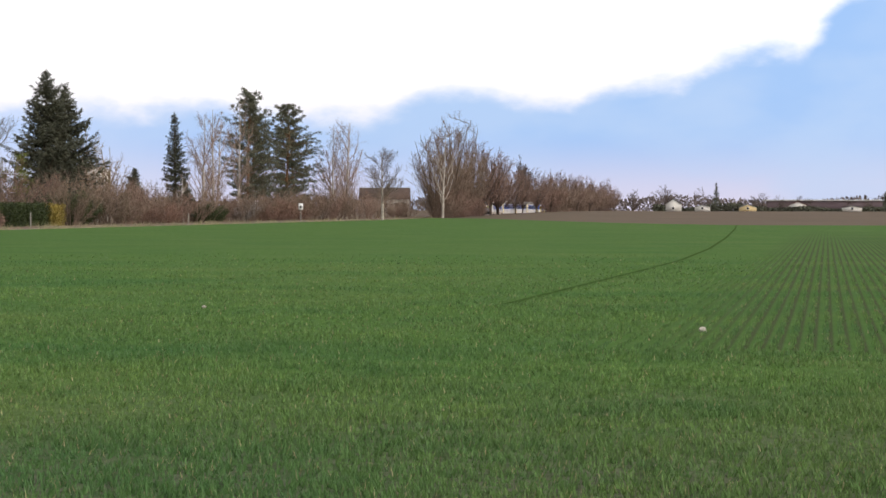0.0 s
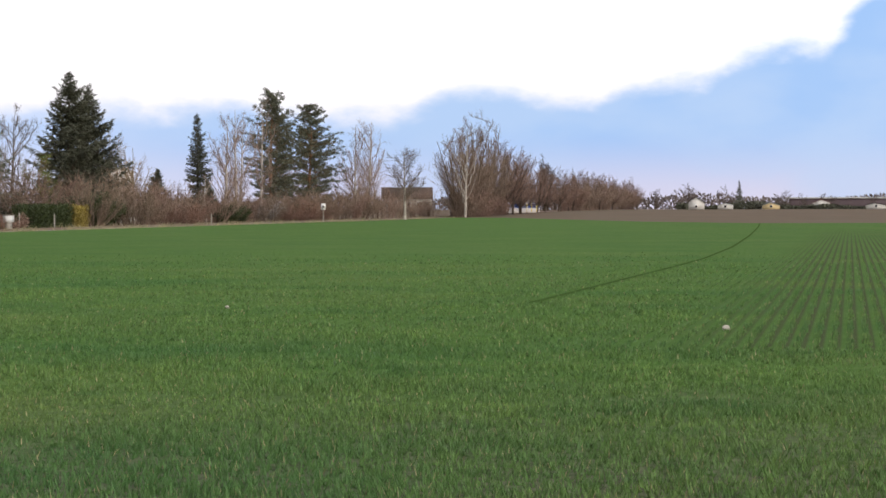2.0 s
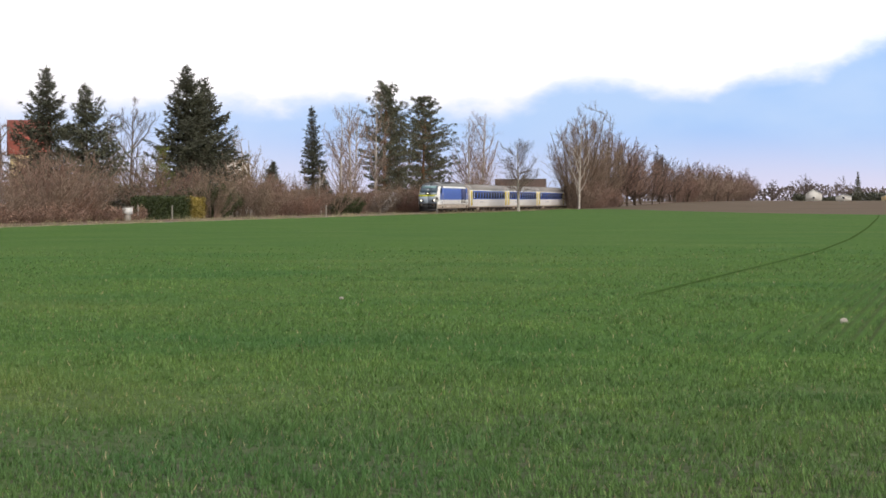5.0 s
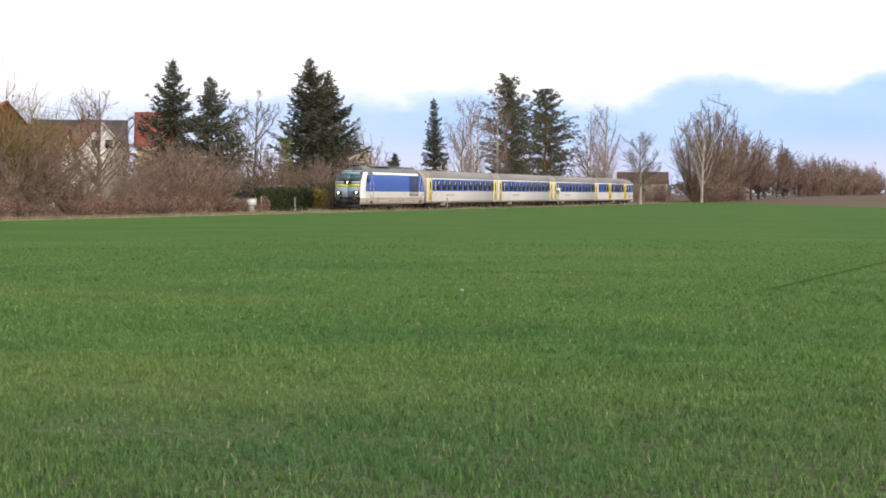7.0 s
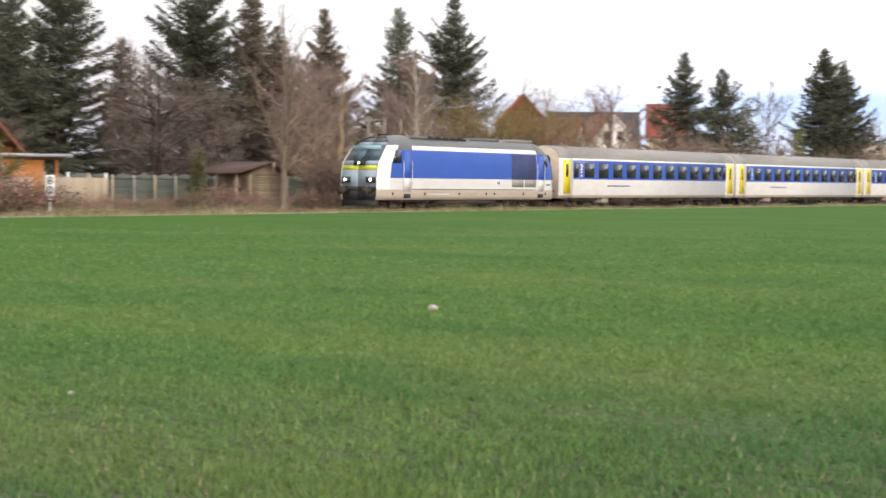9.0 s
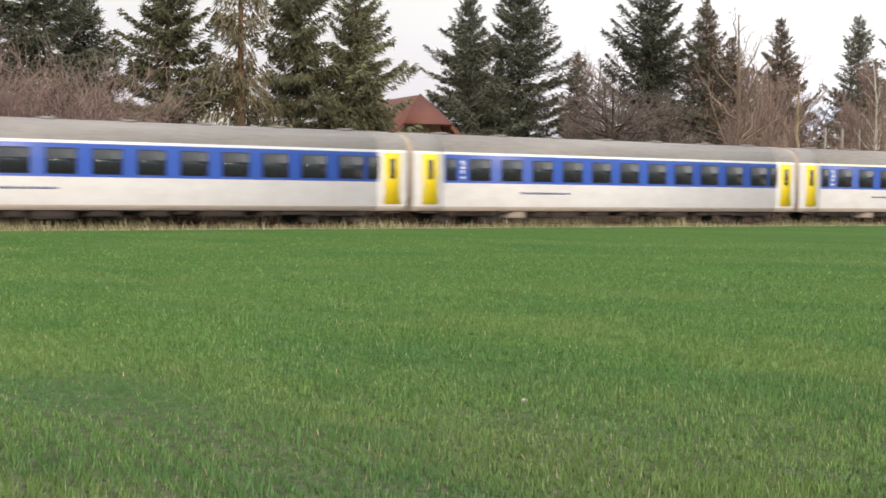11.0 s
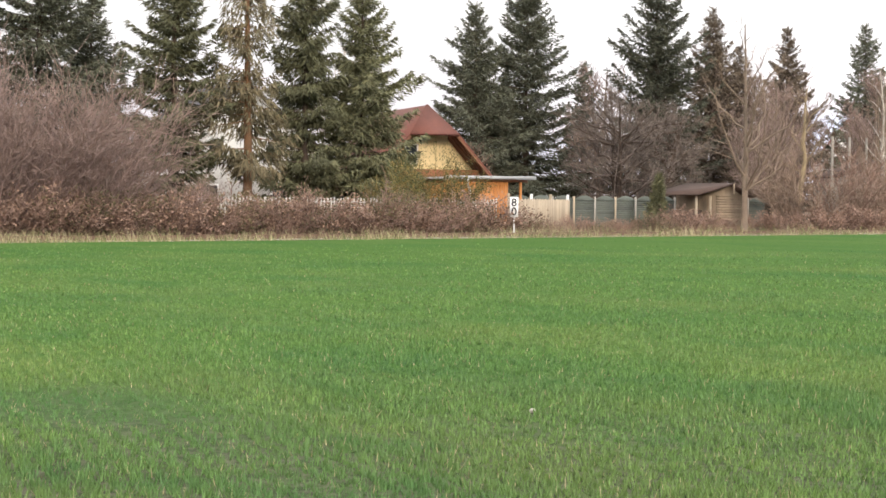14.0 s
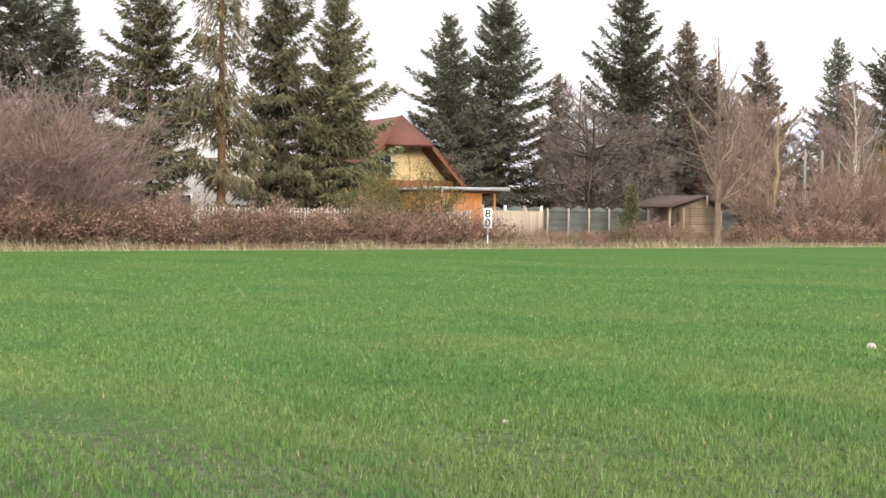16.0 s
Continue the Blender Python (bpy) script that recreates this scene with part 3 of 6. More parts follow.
def make_ground():
    xs = np.array([-3000, -1500, -800, -400, -200, -120, -90, -70, -62, -57, -55, -40, -20, 0, 20, 60, 120, 250, 500, 1000, 3000], float)
    ys = np.array([-3000, -800, -200, -50, 0, 30, 60, 100, 150, 187, 230, 260, 300, 340, 380, 420, 460, 500, 540, 580, 620, 700, 900, 1400, 2500, 4500], float)
    X, Y = np.meshgrid(xs, ys)
    Z = lift(X, Y) - 0.03 - 0.10 * (X < -56) * (Y < 400)
    g = Geo()
    n, k = X.shape
    i = (np.arange(n - 1)[:, None] * k + np.arange(k - 1)[None]).ravel()
    g.add(np.stack([X, Y, Z], -1), np.stack([i, i + 1, i + k + 1, i + k], 1))
    ob = part("ground", g, M["plough"], smooth=True)
    tagged(ob, "brown ploughed farmland reaching to the horizon", "ground", kind="structure")


def field_material():
    """Young wheat seen from afar: bands, darker patches and drilled rows on the far right part."""
    m = bpy.data.materials.new("young_wheat_field")
    m.use_nodes = True
    nt = m.node_tree
    b = nt.nodes["Principled BSDF"]
    b.inputs["Roughness"].default_value, b.inputs["Specular IOR Level"].default_value = 0.9, 0.03
    N = lambda kind: nt.nodes.new("ShaderNode" + kind)
    L = nt.links.new
    co = N("TexCoord").outputs["Object"]

    def noise_of(scale, stretch, detail=4, turn=0.0):
        mp, nz = N("Mapping"), N("TexNoise")
        mp.inputs["Scale"].default_value, mp.inputs["Rotation"].default_value = stretch, (0, 0, turn)
        nz.inputs["Scale"].default_value, nz.inputs["Detail"].default_value = scale, detail
        L(co, mp.inputs[0])
        L(mp.outputs[0], nz.inputs["Vector"])
        return nz.outputs["Fac"]

    def remap(v, a, c):
        r = N("MapRange")
        r.inputs[1].default_value, r.inputs[2].default_value = a, c
        L(v, r.inputs[0])
        return r.outputs[0]

    def mix(f, a, c):
        x = N("Mix")
        x.data_type = "RGBA"
        for sock, v in zip((x.inputs[0], x.inputs[6], x.inputs[7]), (f, a, c)):
            if isinstance(v, tuple):
                sock.default_value = (*v, 1)
            else:
                L(v, sock)
        return x.outputs[2]

    def maths(op, p, q=0.0, r=0.0):
        x = N("Math")
        x.operation = op
        for sock, v in zip(x.inputs, (p, q, r)):
            if isinstance(v, (int, float)):
                sock.default_value = v
            else:
                L(v, sock)
        return x.outputs[0]

    xyz = N("SeparateXYZ")
    L(co, xyz.inputs[0])
    px, py = xyz.outputs[0], xyz.outputs[1]
    green = mix(remap(noise_of(0.11, (1, 1, 1)), 0.36, 0.64), (0.064, 0.132, 0.031), (0.076, 0.142, 0.033))
    green = mix(remap(noise_of(0.22, (0.55, 1, 1), 5, 0.6), 0.47, 0.66), green, (0.092, 0.150, 0.042))
    green = mix(remap(noise_of(0.30, (0.5, 1, 1), 5, 0.75), 0.52, 0.68), green, (0.054, 0.122, 0.030))
    fine = mix(remap(noise_of(5.0, (1, 1, 1), 6), 0.40, 0.80), green, (0.040, 0.096, 0.020))
    # drilled rows run lengthwise on the part beyond the headland, with soil between them
    bound = maths("SUBTRACT", maths("ADD", px, maths("MULTIPLY", noise_of(0.5, (1, 1, 1)), 1.2)), maths("MULTIPLY_ADD", py, 0.05, -1.7))
    part_rows = maths("MULTIPLY", remap(bound, 0.0, 1.6), remap(py, 18.6, 19.4))
    part_rows = maths("MULTIPLY", part_rows, maths("SUBTRACT", 1.0, remap(py, 70.0, 150.0)))
    across = maths("MULTIPLY_ADD", py, -0.054, px)
    wave = maths("SINE", maths("MULTIPLY", across, 2 * math.pi / 0.19))
    gapw = maths("MULTIPLY", remap(wave, -0.2, 0.7), maths("MULTIPLY", part_rows, 0.88))
    fine = mix(gapw, fine, (0.050, 0.060, 0.027))
    # near the camera the soil shows between the blades
    close = maths("SQRT", maths("ADD", maths("MULTIPLY", px, px), maths("MULTIPLY", py, py)))
    close = maths("ADD", close, maths("MULTIPLY", noise_of(0.6, (1, 1, 1)), 6.0))
    soil = mix(remap(noise_of(12.0, (1, 1, 1), 5), 0.35, 0.65), (0.135, 0.115, 0.098), (0.040, 0.036, 0.032))
    fine = mix(remap(close, 9.5, 19.0), soil, fine)
    L(fine, b.inputs["Base Color"])
    bn = N("Bump")
    bn.inputs["Strength"].default_value, bn.inputs["Distance"].default_value = 0.8, 0.08
    L(noise_of(9.0, (1, 1, 1), 5), bn.inputs["Height"])
    L(bn.outputs[0], b.inputs["Normal"])
    return m


def make_field():
    """The sheet of the wheat field, a little over the soil; bare soil shows through close to the camera."""
    g = Geo()
    far = [(-54.6, 305), (-44, 300), (-30, 262), (-14, 215), (0, 188), (30, 190), (90, 195), (250, 200)]
    near = [(-54.6, 8), (-44, 8), (-30, 8), (-14, 8), (0, 8), (30, 8), (90, 8), (250, 8)]
    rows = [[(a[0] + (b[0] - a[0]) * f, a[1] + (b[1] - a[1]) * f) for a, b in zip(near, far)] for f in np.linspace(0, 1, 14)]
    v = np.array([[(x, y, float(lift(np.array(x), np.array(y))) + 0.05) for x, y in r] for r in rows])
    n, k = v.shape[:2]
    i = (np.arange(n - 1)[:, None] * k + np.arange(k - 1)[None]).ravel()
    g.add(v, np.stack([i, i + 1, i + k + 1, i + k], 1))
    g.add([(-54.6, -60, 0.05), (250, -60, 0.05), (250, 8, 0.05), (-54.6, 8, 0.05)], [(0, 1, 2, 3)])
    ob = part("wheat_field", g, field_material())
    tagged(ob, "wide green field of young winter wheat", "field", kind="structure")


RUT_X = (-3.7, -3.4, -2.9, -2.3, -1.6, -0.9, -0.3, 0.3, 0.5)
RUT_Y = (27.5, 31, 37, 44, 53, 70, 100, 150, 186)


def wheat():
    """Blades of young wheat in drilled rows, thick close to the camera and thinner further off."""
    rng = np.random.default_rng(7)
    g = Geo()

    n = 330000
    # in a fan round the camera, ever thinner outwards
    r = 8.0 * (95.0 / 8.0) ** rng.random(n)
    a = np.radians(rng.uniform(-8, 69, n))
    x, y = -np.sin(a) * r, np.cos(a) * r
    # rows: across the headland, lengthwise on the part beyond it
    along = (y > 18.9 + 0.02 * x) & (x > -1.5 + 0.05 * (y - 19) + 0.5 * np.sin(y * 0.3))
    x = np.where(along, np.round((x - y * 0.054) / 0.19) * 0.19 + rng.normal(0, 0.018, n) + y * 0.054, x)
    u = x * 0.35 + y * 0.94
    ru = np.round(u / 0.14) * 0.14 + rng.normal(0, 0.034, n)
    y = np.where(along, y, y + (ru - u) * 0.9)
    patch = np.array([noise.noise(Vector((p * 0.30, q * 0.8, 3.1))) + 0.6 * noise.noise(Vector((p * 1.3, q * 2.2, 7.1))) for p, q in zip(x, y)])
    rut = np.abs(x - np.interp(y, RUT_Y, RUT_X)) < 0.11
    keep = (rng.random(n) < (0.88 + patch * 0.42) * np.clip((r - 5.5) / 8, 0.75, 1)) & (x > -54.3) & ~(rut & (y > RUT_Y[0])) & (rng.random(n) < (62 - r) / 42)
    x, y, patch, along = (np.repeat(q[keep], 3) for q in (x, y, patch, along))
    n = len(x)
    r = np.hypot(x, y)
    x, y = x + rng.normal(0, 0.010, n), y + rng.normal(0, 0.012, n)
    h = 0.052 * rng.uniform(0.4, 1.3, n) * (1 + 0.5 * patch)
    t = rng.random(n) * 6.283
    lean = rng.uniform(0.1, 0.8, n) * np.where(along, 0.4, 1.0)
    tip = np.stack([np.cos(t) * lean * h, np.sin(t) * lean * h, h], 1)
    w = (0.0025 + 0.00022 * r) * rng.uniform(0.7, 1.3, n)
    side = np.stack([np.cos(t * 1.7) * w, np.sin(t * 1.7) * w, np.zeros(n)], 1)
    dry = rng.random(n) < 0.030 - 0.02 * np.clip(r / 40, 0, 1) + 0.03 * np.clip(-patch, 0, 1)
    c = np.stack([x, y, np.full(n, 0.045)], 1)
    for s, pick in ((0, ~dry), (1, dry)):
        g.blades(c[pick], tip[pick], side[pick], s)
    ob = part("wheat_blades", g, [M["blade"], M["dryblade"]])
    tagged(ob, "young green wheat blades with a few dry tips", "wheat", kind="stuff")


def verge():
    """Rough grass between the field and the track, and at the foot of the thicket."""
    rng = np.random.default_rng(11)
    for name, label, x0, x1, n, tall, mats, y0, y1 in (
            ("dry_grass", "tall dry straw-coloured grass beside the track", -57.0, -54.9, 14000, 0.42, [M["dryblade"], M["verge"]], 15, 330),
            ("verge_grass", "uneven green grass on the field's edge", -57.5, -54.0, 26000, 0.26, [M["verge"], M["dryblade"]], 15, 330),
            ("thicket_grass", "straw-coloured grass at the foot of the thicket", -63.7, -62.3, 7000, 0.50, [M["dryblade"], M["verge"]], 15, 330)):
        y = y0 + (y1 - y0) * rng.random(n) ** 1.8
        x = rng.uniform(x0, x1, n)
        clump = np.array([noise.noise(Vector((q * 0.22, p * 0.5, x0))) for p, q in zip(x, y)])
        keep = rng.random(n) < 0.55 + clump * 1.3
        x, y, clump = x[keep], y[keep], clump[keep]
        n = len(x)
        h = tall * rng.uniform(0.4, 1.3, n) * (1 + 0.5 * clump)
        t = rng.random(n) * 6.283
        tip = np.stack([np.cos(t) * h * 0.45, np.sin(t) * h * 0.45, h], 1)
        w = (0.012 + 0.00010 * y) * rng.uniform(0.6, 1.4, n)
        side = np.stack([np.cos(t * 2.1) * w * 0.3, w, np.zeros(n)], 1)
        g = Geo()
        dry = rng.random(n) < 0.18
        c = np.stack([x, y, np.full(n, -0.1 if x0 < -57 else -0.05)], 1)
        for s, pick in ((0, ~dry), (1, dry)):
            g.blades(c[pick], tip[pick], side[pick], s)
        tagged(part(name, g, mats), label, "grass", kind="stuff")


# ---- track ----
TRACK = -59.55
RAIL = 0.15


def make_track():
    g = Geo()
    ys = np.r_[np.linspace(-150, 400, 56), np.linspace(450, 1300, 10)]
    prof = [(-2.9, -0.16), (-1.9, -0.03), (1.9, -0.03), (2.9, -0.16)]
    g.loft([[(TRACK + x, y, z + float(lift(0, y))) for x, z in prof] for y in ys], closed=False, caps=False)
    tagged(part("track_bed", g, M["ballast"]), "low brown ballast bed of the railway", "track bed", kind="structure")
    for s in (-1, 1):
        g = Geo()
        prof = [(-0.07, -0.02), (-0.035, 0.02), (-0.035, 0.13), (0.035, 0.15), (0.035, 0.02), (0.07, -0.02)]
        g.loft([[(TRACK + s * 0.7525 + x, y, z + float(lift(0, y))) for x, z in prof] for y in ys])
        tagged(part("rail", g, M["rail"]), "rusty steel rail on the ballast", "rail", "rails of the track", "structure")
    sl = Geo()
    for i in range(330):
        y = 10 + i * 0.62
        sl.box(TRACK - 1.25, TRACK + 1.25, y, y + 0.24, -0.06, 0.0)
    tagged(part("sleepers", sl, M["concrete"]), "grey sleepers half sunk in the ballast", "sleepers", kind="stuff")


make_ground()
make_field()
make_track()


# ---- trees behind the track ----
def conifers():
    dark, green, brown = M["needle"], M["needle_green"], M["needle_brown"]
    N = "spruce_tree"
    # close to the houses
    spruce(N, at(-80, 38.5), "tall dark spruce with dense drooping boughs behind the thicket", 1, 17.5, 5.9, dark, 0.4, 0.1, lush=1.2)
    spruce(N, at(-79, 33.5), "tall dark spruce behind a bare shrub", 2, 18.0, 5.2, dark, 0.4, lush=1.1)
    spruce(N, at(-84, 43.6), "dark spruce in the shade of its taller neighbours", 65, 13.5, 3.7, dark, 0.35, 0.15, 0.12, lush=1.1)
    spruce(N, at(-76, 44.2), "green spruce with a dense crown to the ground", 3, 18.5, 3.6, green, 0.35, 0.2, lush=1.3, gaps=0.12)
    spruce(N, at(-74, 47.2), "thin brownish spruce with hanging twigs and gaps", 4, 19.5, 2.9, M["needle_olive"], 0.45, 0.75, 0.75, lush=0.75, bark=M["bark_pine"])
    spruce(N, at(-76, 52.2), "green spruce with hanging twigs beside the yellow house", 5, 18, 3.6, green, 0.45, 0.4, 0.25, lush=1.2)
    spruce(N, at(-75, 55.0), "slender green spruce in front of the yellow house", 6, 14.6, 3.9, green, 0.4, 0.25, lush=1.3, gaps=0.26)
    spruce(N, at(-92, 77.8), "dark spruce beside its taller twin", 7, 15.8, 5.7, dark, 0.35, gaps=0.1, lush=1.1)
    spruce(N, at(-92, 82.8), "tall dark spruce with a broad crown", 8, 19.0, 6.3, dark, 0.35, gaps=0.1, lush=1.1)
    spruce(N, at(-88, 92.0), "tall blue-green spruce with loose upper boughs", 9, 21.5, 5.9, dark, 0.05, gaps=0.15, lush=1.1)
    spruce(N, at(-88, 98.2), "reddish brown conifer with a thin crown", 10, 16.8, 4.5, brown, 0.3, 0.2, 0.1)
    spruce(N, at(-92, 105.5), "brown-tinged spruce among bare trees", 11, 14.5, 4.2, brown, 0.3, 0.1)
    spruce(N, at(-92, 111.7), "reddish brown spruce with a pointed top", 12, 16.6, 4.8, brown, 0.3, 0.1, lush=1.1)
    spruce(N, at(-92, 122.0), "dark spruce with wide open boughs", 13, 17.6, 5.7, dark, 0.2, gaps=0.15)
    spruce(N, at(-92, 130.8), "large dark spruce with a broken outline", 14, 19.6, 6.4, dark, 0.2, gaps=0.12, lush=1.1)
    spruce(N, at(-100, 87.5), "small dark spruce behind taller ones", 15, 12.0, 2.76, dark)
    spruce(N, at(-100, 96), "dark spruce behind the fruit trees", 61, 13.2, 3.4, dark, near=False)
    spruce(N, at(-98, 103), "brownish spruce behind bare trees", 62, 14.5, 3.0, brown, 0.3, 0.1, near=False)
    spruce(N, at(-98, 117), "dark spruce among reddish ones", 63, 13.0, 3.2, dark, near=False)
    spruce(N, at(-104, 70), "dark spruce behind the yellow house", 64, 10.0, 2.8, dark, near=False)
    # further along
    spruce(N, at(-82, 158.2), "dark spruce with a ragged crown", 16, 15.8, 4.9, dark, 0.15, gaps=0.1, near=False)
    spruce(N, at(-80, 163.6), "dark spruce with drooping lower boughs", 17, 14.2, 5.2, dark, 0.35, near=False)
    spruce(N, at(-78, 184.7), "tall dense dark spruce", 18, 17.8, 6.3, dark, 0.3, gaps=0.08, lush=1.3, near=False)
    spruce(N, at(-78, 190.8), "dense dark spruce leaning on its neighbour", 19, 16.6, 5.8, dark, 0.35, gaps=0.08, lush=1.3, near=False)
    spruce(N, at(-68, 201.4), "slim dark spruce standing free of the others", 20, 13.8, 2.3, dark, 0.5, shape=0.6, near=False)
    spruce(N, at(-69, 209), "small dark conifer beside a slim spruce", 21, 5.2, 1.66, dark, near=False)
    spruce(N, at(-75, 206.2), "small dark conifer behind bare shrubs", 22, 6.9, 2.35, dark, near=False)
    spruce(N, at(-68, 71.3), "little green fir in front of a garden fence", 23, 3.2, 0.75, M["needle_green"], 0.1)
    pine("pine_tree", at(-70, 240.5), "tall pine with a rounded grey-green crown", 24, 18.8, 5.0, M["pine"], 0.10)
    pine("pine_tree", at(-72, 249), "pine with bare lower trunk and loose crown", 25, 15.4, 4.4, M["pine"], 0.2)
    pine("pine_tree", at(-70, 262.5), "tall dark green pine with open lower limbs", 26, 18.2, 5.6, M["pine"], 0.12)
    pine("pine_tree", at(-72, 273), "pine with layered dark green boughs", 27, 14.8, 5.4, M["pine"], 0.15)


def broadleaved():
    T, bk, tw = "bare_tree", M["bark"], M["twig"]
    bare_tree("apple_tree", at(-80.5, 80.6), "old grey apple tree with a wide tangle of bare branches", 31, 9.4, M["bark_dark"], M["twig_dark"], 4.8, 0.015, first=0.10, rise=0.5, count=54, sub=13, fine=9, r=0.2, crook=0.26, lean=0.05, wild=1.4, stems=3)
    bare_tree("apple_tree", at(-82.5, 87.0), "bare fruit tree with a broad grey-brown crown", 32, 8.6, M["bark_dark"], M["twig_dark"], 4.0, 0.015, first=0.10, rise=0.5, count=44, sub=12, fine=9, r=0.18, crook=0.25, wild=1.25, stems=2)
    bare_tree(T, at(-63.6, 73.7), "young bare tree with a forked trunk at the field's edge", 33, 12.6, bk, tw, 3.3, 0.012, first=0.24, rise=1.0, count=18, sub=7, fine=5, r=0.19, lean=0.004, wobble=0.03)
    bare_tree(T, at(-67, 82.5), "pale yellowish bare tree with broken limbs", 34, 9.4, M["bark_pale"], tw, 2.2, 0.011, limbs=M["bark_pale"], first=0.4, rise=0.9, count=9, sub=4, fine=4, r=0.2, wobble=0.16, crook=0.25)
    bare_tree("birch_tree", at(-72, 97.5), "crooked pale birch with bare limbs", 35, 11.8, M["birch"], tw, 2.0, 0.011, limbs=M["birch"], first=0.35, rise=1.0, count=14, sub=7, fine=6, r=0.15, wobble=0.16, crook=0.18)
    bare_tree(T, at(-66, 90.5), "bare brown tree in the thicket", 36, 8.0, bk, tw, 2.4, 0.011, rise=1.0, count=20, sub=9, fine=7)
    brown = []
    brown.append(bare_tree(T, at(-75, 101.5), "bare brown tree before dark spruces", 37, 11.0, bk, M["twig_purple"], 3.1, 0.013, rise=1.0, count=30, sub=10, fine=7))
    brown.append(bare_tree(T, at(-74, 88.5), "bare brown tree between sheds and spruces", 38, 10.6, bk, M["twig_purple"], 3.0, 0.013, rise=1.0, count=30, sub=10, fine=7))
    bare_tree(T, at(-66.5, 107.5), "leaning bare tree with a pale trunk", 39, 8.5, M["bark_pale"], tw, 2.2, 0.012, limbs=M["bark_pale"], count=14, sub=7, fine=5, lean=0.25)
    bare_tree(T, at(-84, 70), "bare reddish tree behind the timber shed", 40, 5.2, bk, M["twig_red"], 3.0, 0.013, first=0.1, count=24, sub=9, fine=7)
    bare_tree(T, at(-100, 72), "pale bare birch top rising behind the yellow house", 41, 13.5, M["birch"], M["twig_pale"], 2.6, 0.014, first=0.25, rise=1.1, count=28, sub=9, fine=7, hang=0.2)
    for k, (x, y, s) in enumerate(((-80, 108, 1.1), (-78, 136, 1.1), (-86, 103, 1.0), (-80, 94, 0.85), (-90, 88, 1.1), (-92, 93, 1.15), (-90, 99, 1.15), (-91, 106, 1.2), (-94, 115, 1.25), (-92, 121, 1.1), (-94, 128, 1.1))):
        copy_thing(brown[k % 2], at(x, y, 0, 70 * k, s * 1.05, s))
    # round the row of spruces
    bare_tree(T, at(-82, 178.5), "bare tree with a grey rounded crown", 42, 13.2, bk, M["twig_grey"], 3.6, 0.014, first=0.15, rise=1.0, count=34, sub=10, fine=7)
    bare_tree(T, at(-82, 173.2), "bare grey tree beside dark spruces", 43, 11.5, bk, M["twig_grey"], 2.8, 0.014, rise=1.05, count=26, sub=9, fine=7)
    bare_tree(T, at(-78, 176.5), "tree in first yellow-green leaf", 44, 8.0, bk, M["twig_yellow"], 2.1, 0.013, first=0.15, count=20, sub=8, fine=6, buds=M["leaf_green"])
    bare_tree(T, at(-75, 197.5), "pale bare tree with rising limbs", 45, 10.0, M["bark_pale"], M["twig_pale"], 2.4, 0.014, first=0.15, rise=1.15, count=24, sub=9, fine=6)
    bare_tree(T, at(-76, 193.0), "pale bare tree at the spruces' side", 46, 11.4, M["bark_pale"], M["twig_pale"], 2.2, 0.014, first=0.12, rise=1.2, count=24, sub=9, fine=6)
    bare_tree(T, at(-66.4, 200.0), "thin birch sapling with a white stem among shrubs", 47, 6.2, M["birch"], tw, 0.9, 0.012, first=0.35, rise=1.1, count=12, sub=6, fine=5, r=0.09)
    for x, y, h, w, s in ((-70, 219, 15.2, 2.5, 51), (-70, 223.5, 16.4, 2.6, 52), (-68, 229.0, 17.6, 2.4, 53), (-73, 235, 15.5, 2.3, 54), (-72, 303, 18.0, 3.2, 55), (-72, 313, 19.4, 3.4, 56), (-74, 322, 16.5, 3.0, 57)):
        bare_tree("birch_tree", at(x, y), "tall bare birch with fine hanging twigs and a white trunk", s, h, M["birch"], M["twig_pink"], w, 0.011, first=0.22, rise=1.15, count=26, sub=9, fine=7, hang=0.55, r=0.20, limbs=M["twig_pink"])
    for x, y, h, s in ((-80, 335, 13.5, 92), (-82, 290, 11.0, 93)):
        bare_tree(T, at(x, y), "bare purplish tree behind birches", s, h, bk, M["twig_purple"], 4.6, 0.018, first=0.12, count=34, sub=10, fine=7)
    # between the field and the track
    bare_tree(T, at(-54.4, 262.5), "small bare tree with a white-washed trunk on the field's edge", 58, 11.6, M["birch"], M["twig_grey"], 3.9, 0.015, limbs=M["bark"], first=0.30, rise=0.75, count=34, sub=11, fine=7, r=0.24, lean=0.003, wobble=0.02, crook=0.14)
    bare_tree("birch_tree", at(-54.2, 318), "bare birch with a white forked trunk", 59, 17.4, M["birch"], M["twig"], 3.2, 0.014, limbs=M["birch"], first=0.18, rise=1.15, count=16, sub=8, fine=6, r=0.24, wobble=0.06)
    for x, y, h, w, s in ((-56.8, 323, 18.0, 4.4, 63), (-56.0, 337, 20.5, 5.2, 60), (-55.2, 350, 19.8, 5.6, 61), (-56.6, 366, 17.4, 5.0, 62)):
        bare_tree(T, at(x, y), "tall bare tree with a dense rounded brown crown", s, h, M["bark"], M["twig"], w, 0.015, first=0.10, rise=1.2, count=50, sub=12, fine=8, stems=4)
    rng = np.random.default_rng(5)
    made = [bare_tree(T, at(-55.2 - 1.0 * k, 377 + 20 * k), "bare reddish brown tree in the row along the railway", 70 + k, 18.0 - 0.8 * k, M["bark_dark"], M["twig_red"], 5.0, 0.020, first=0.2, rise=1.15, count=36, sub=9, fine=6, stems=2) for k in range(4)]
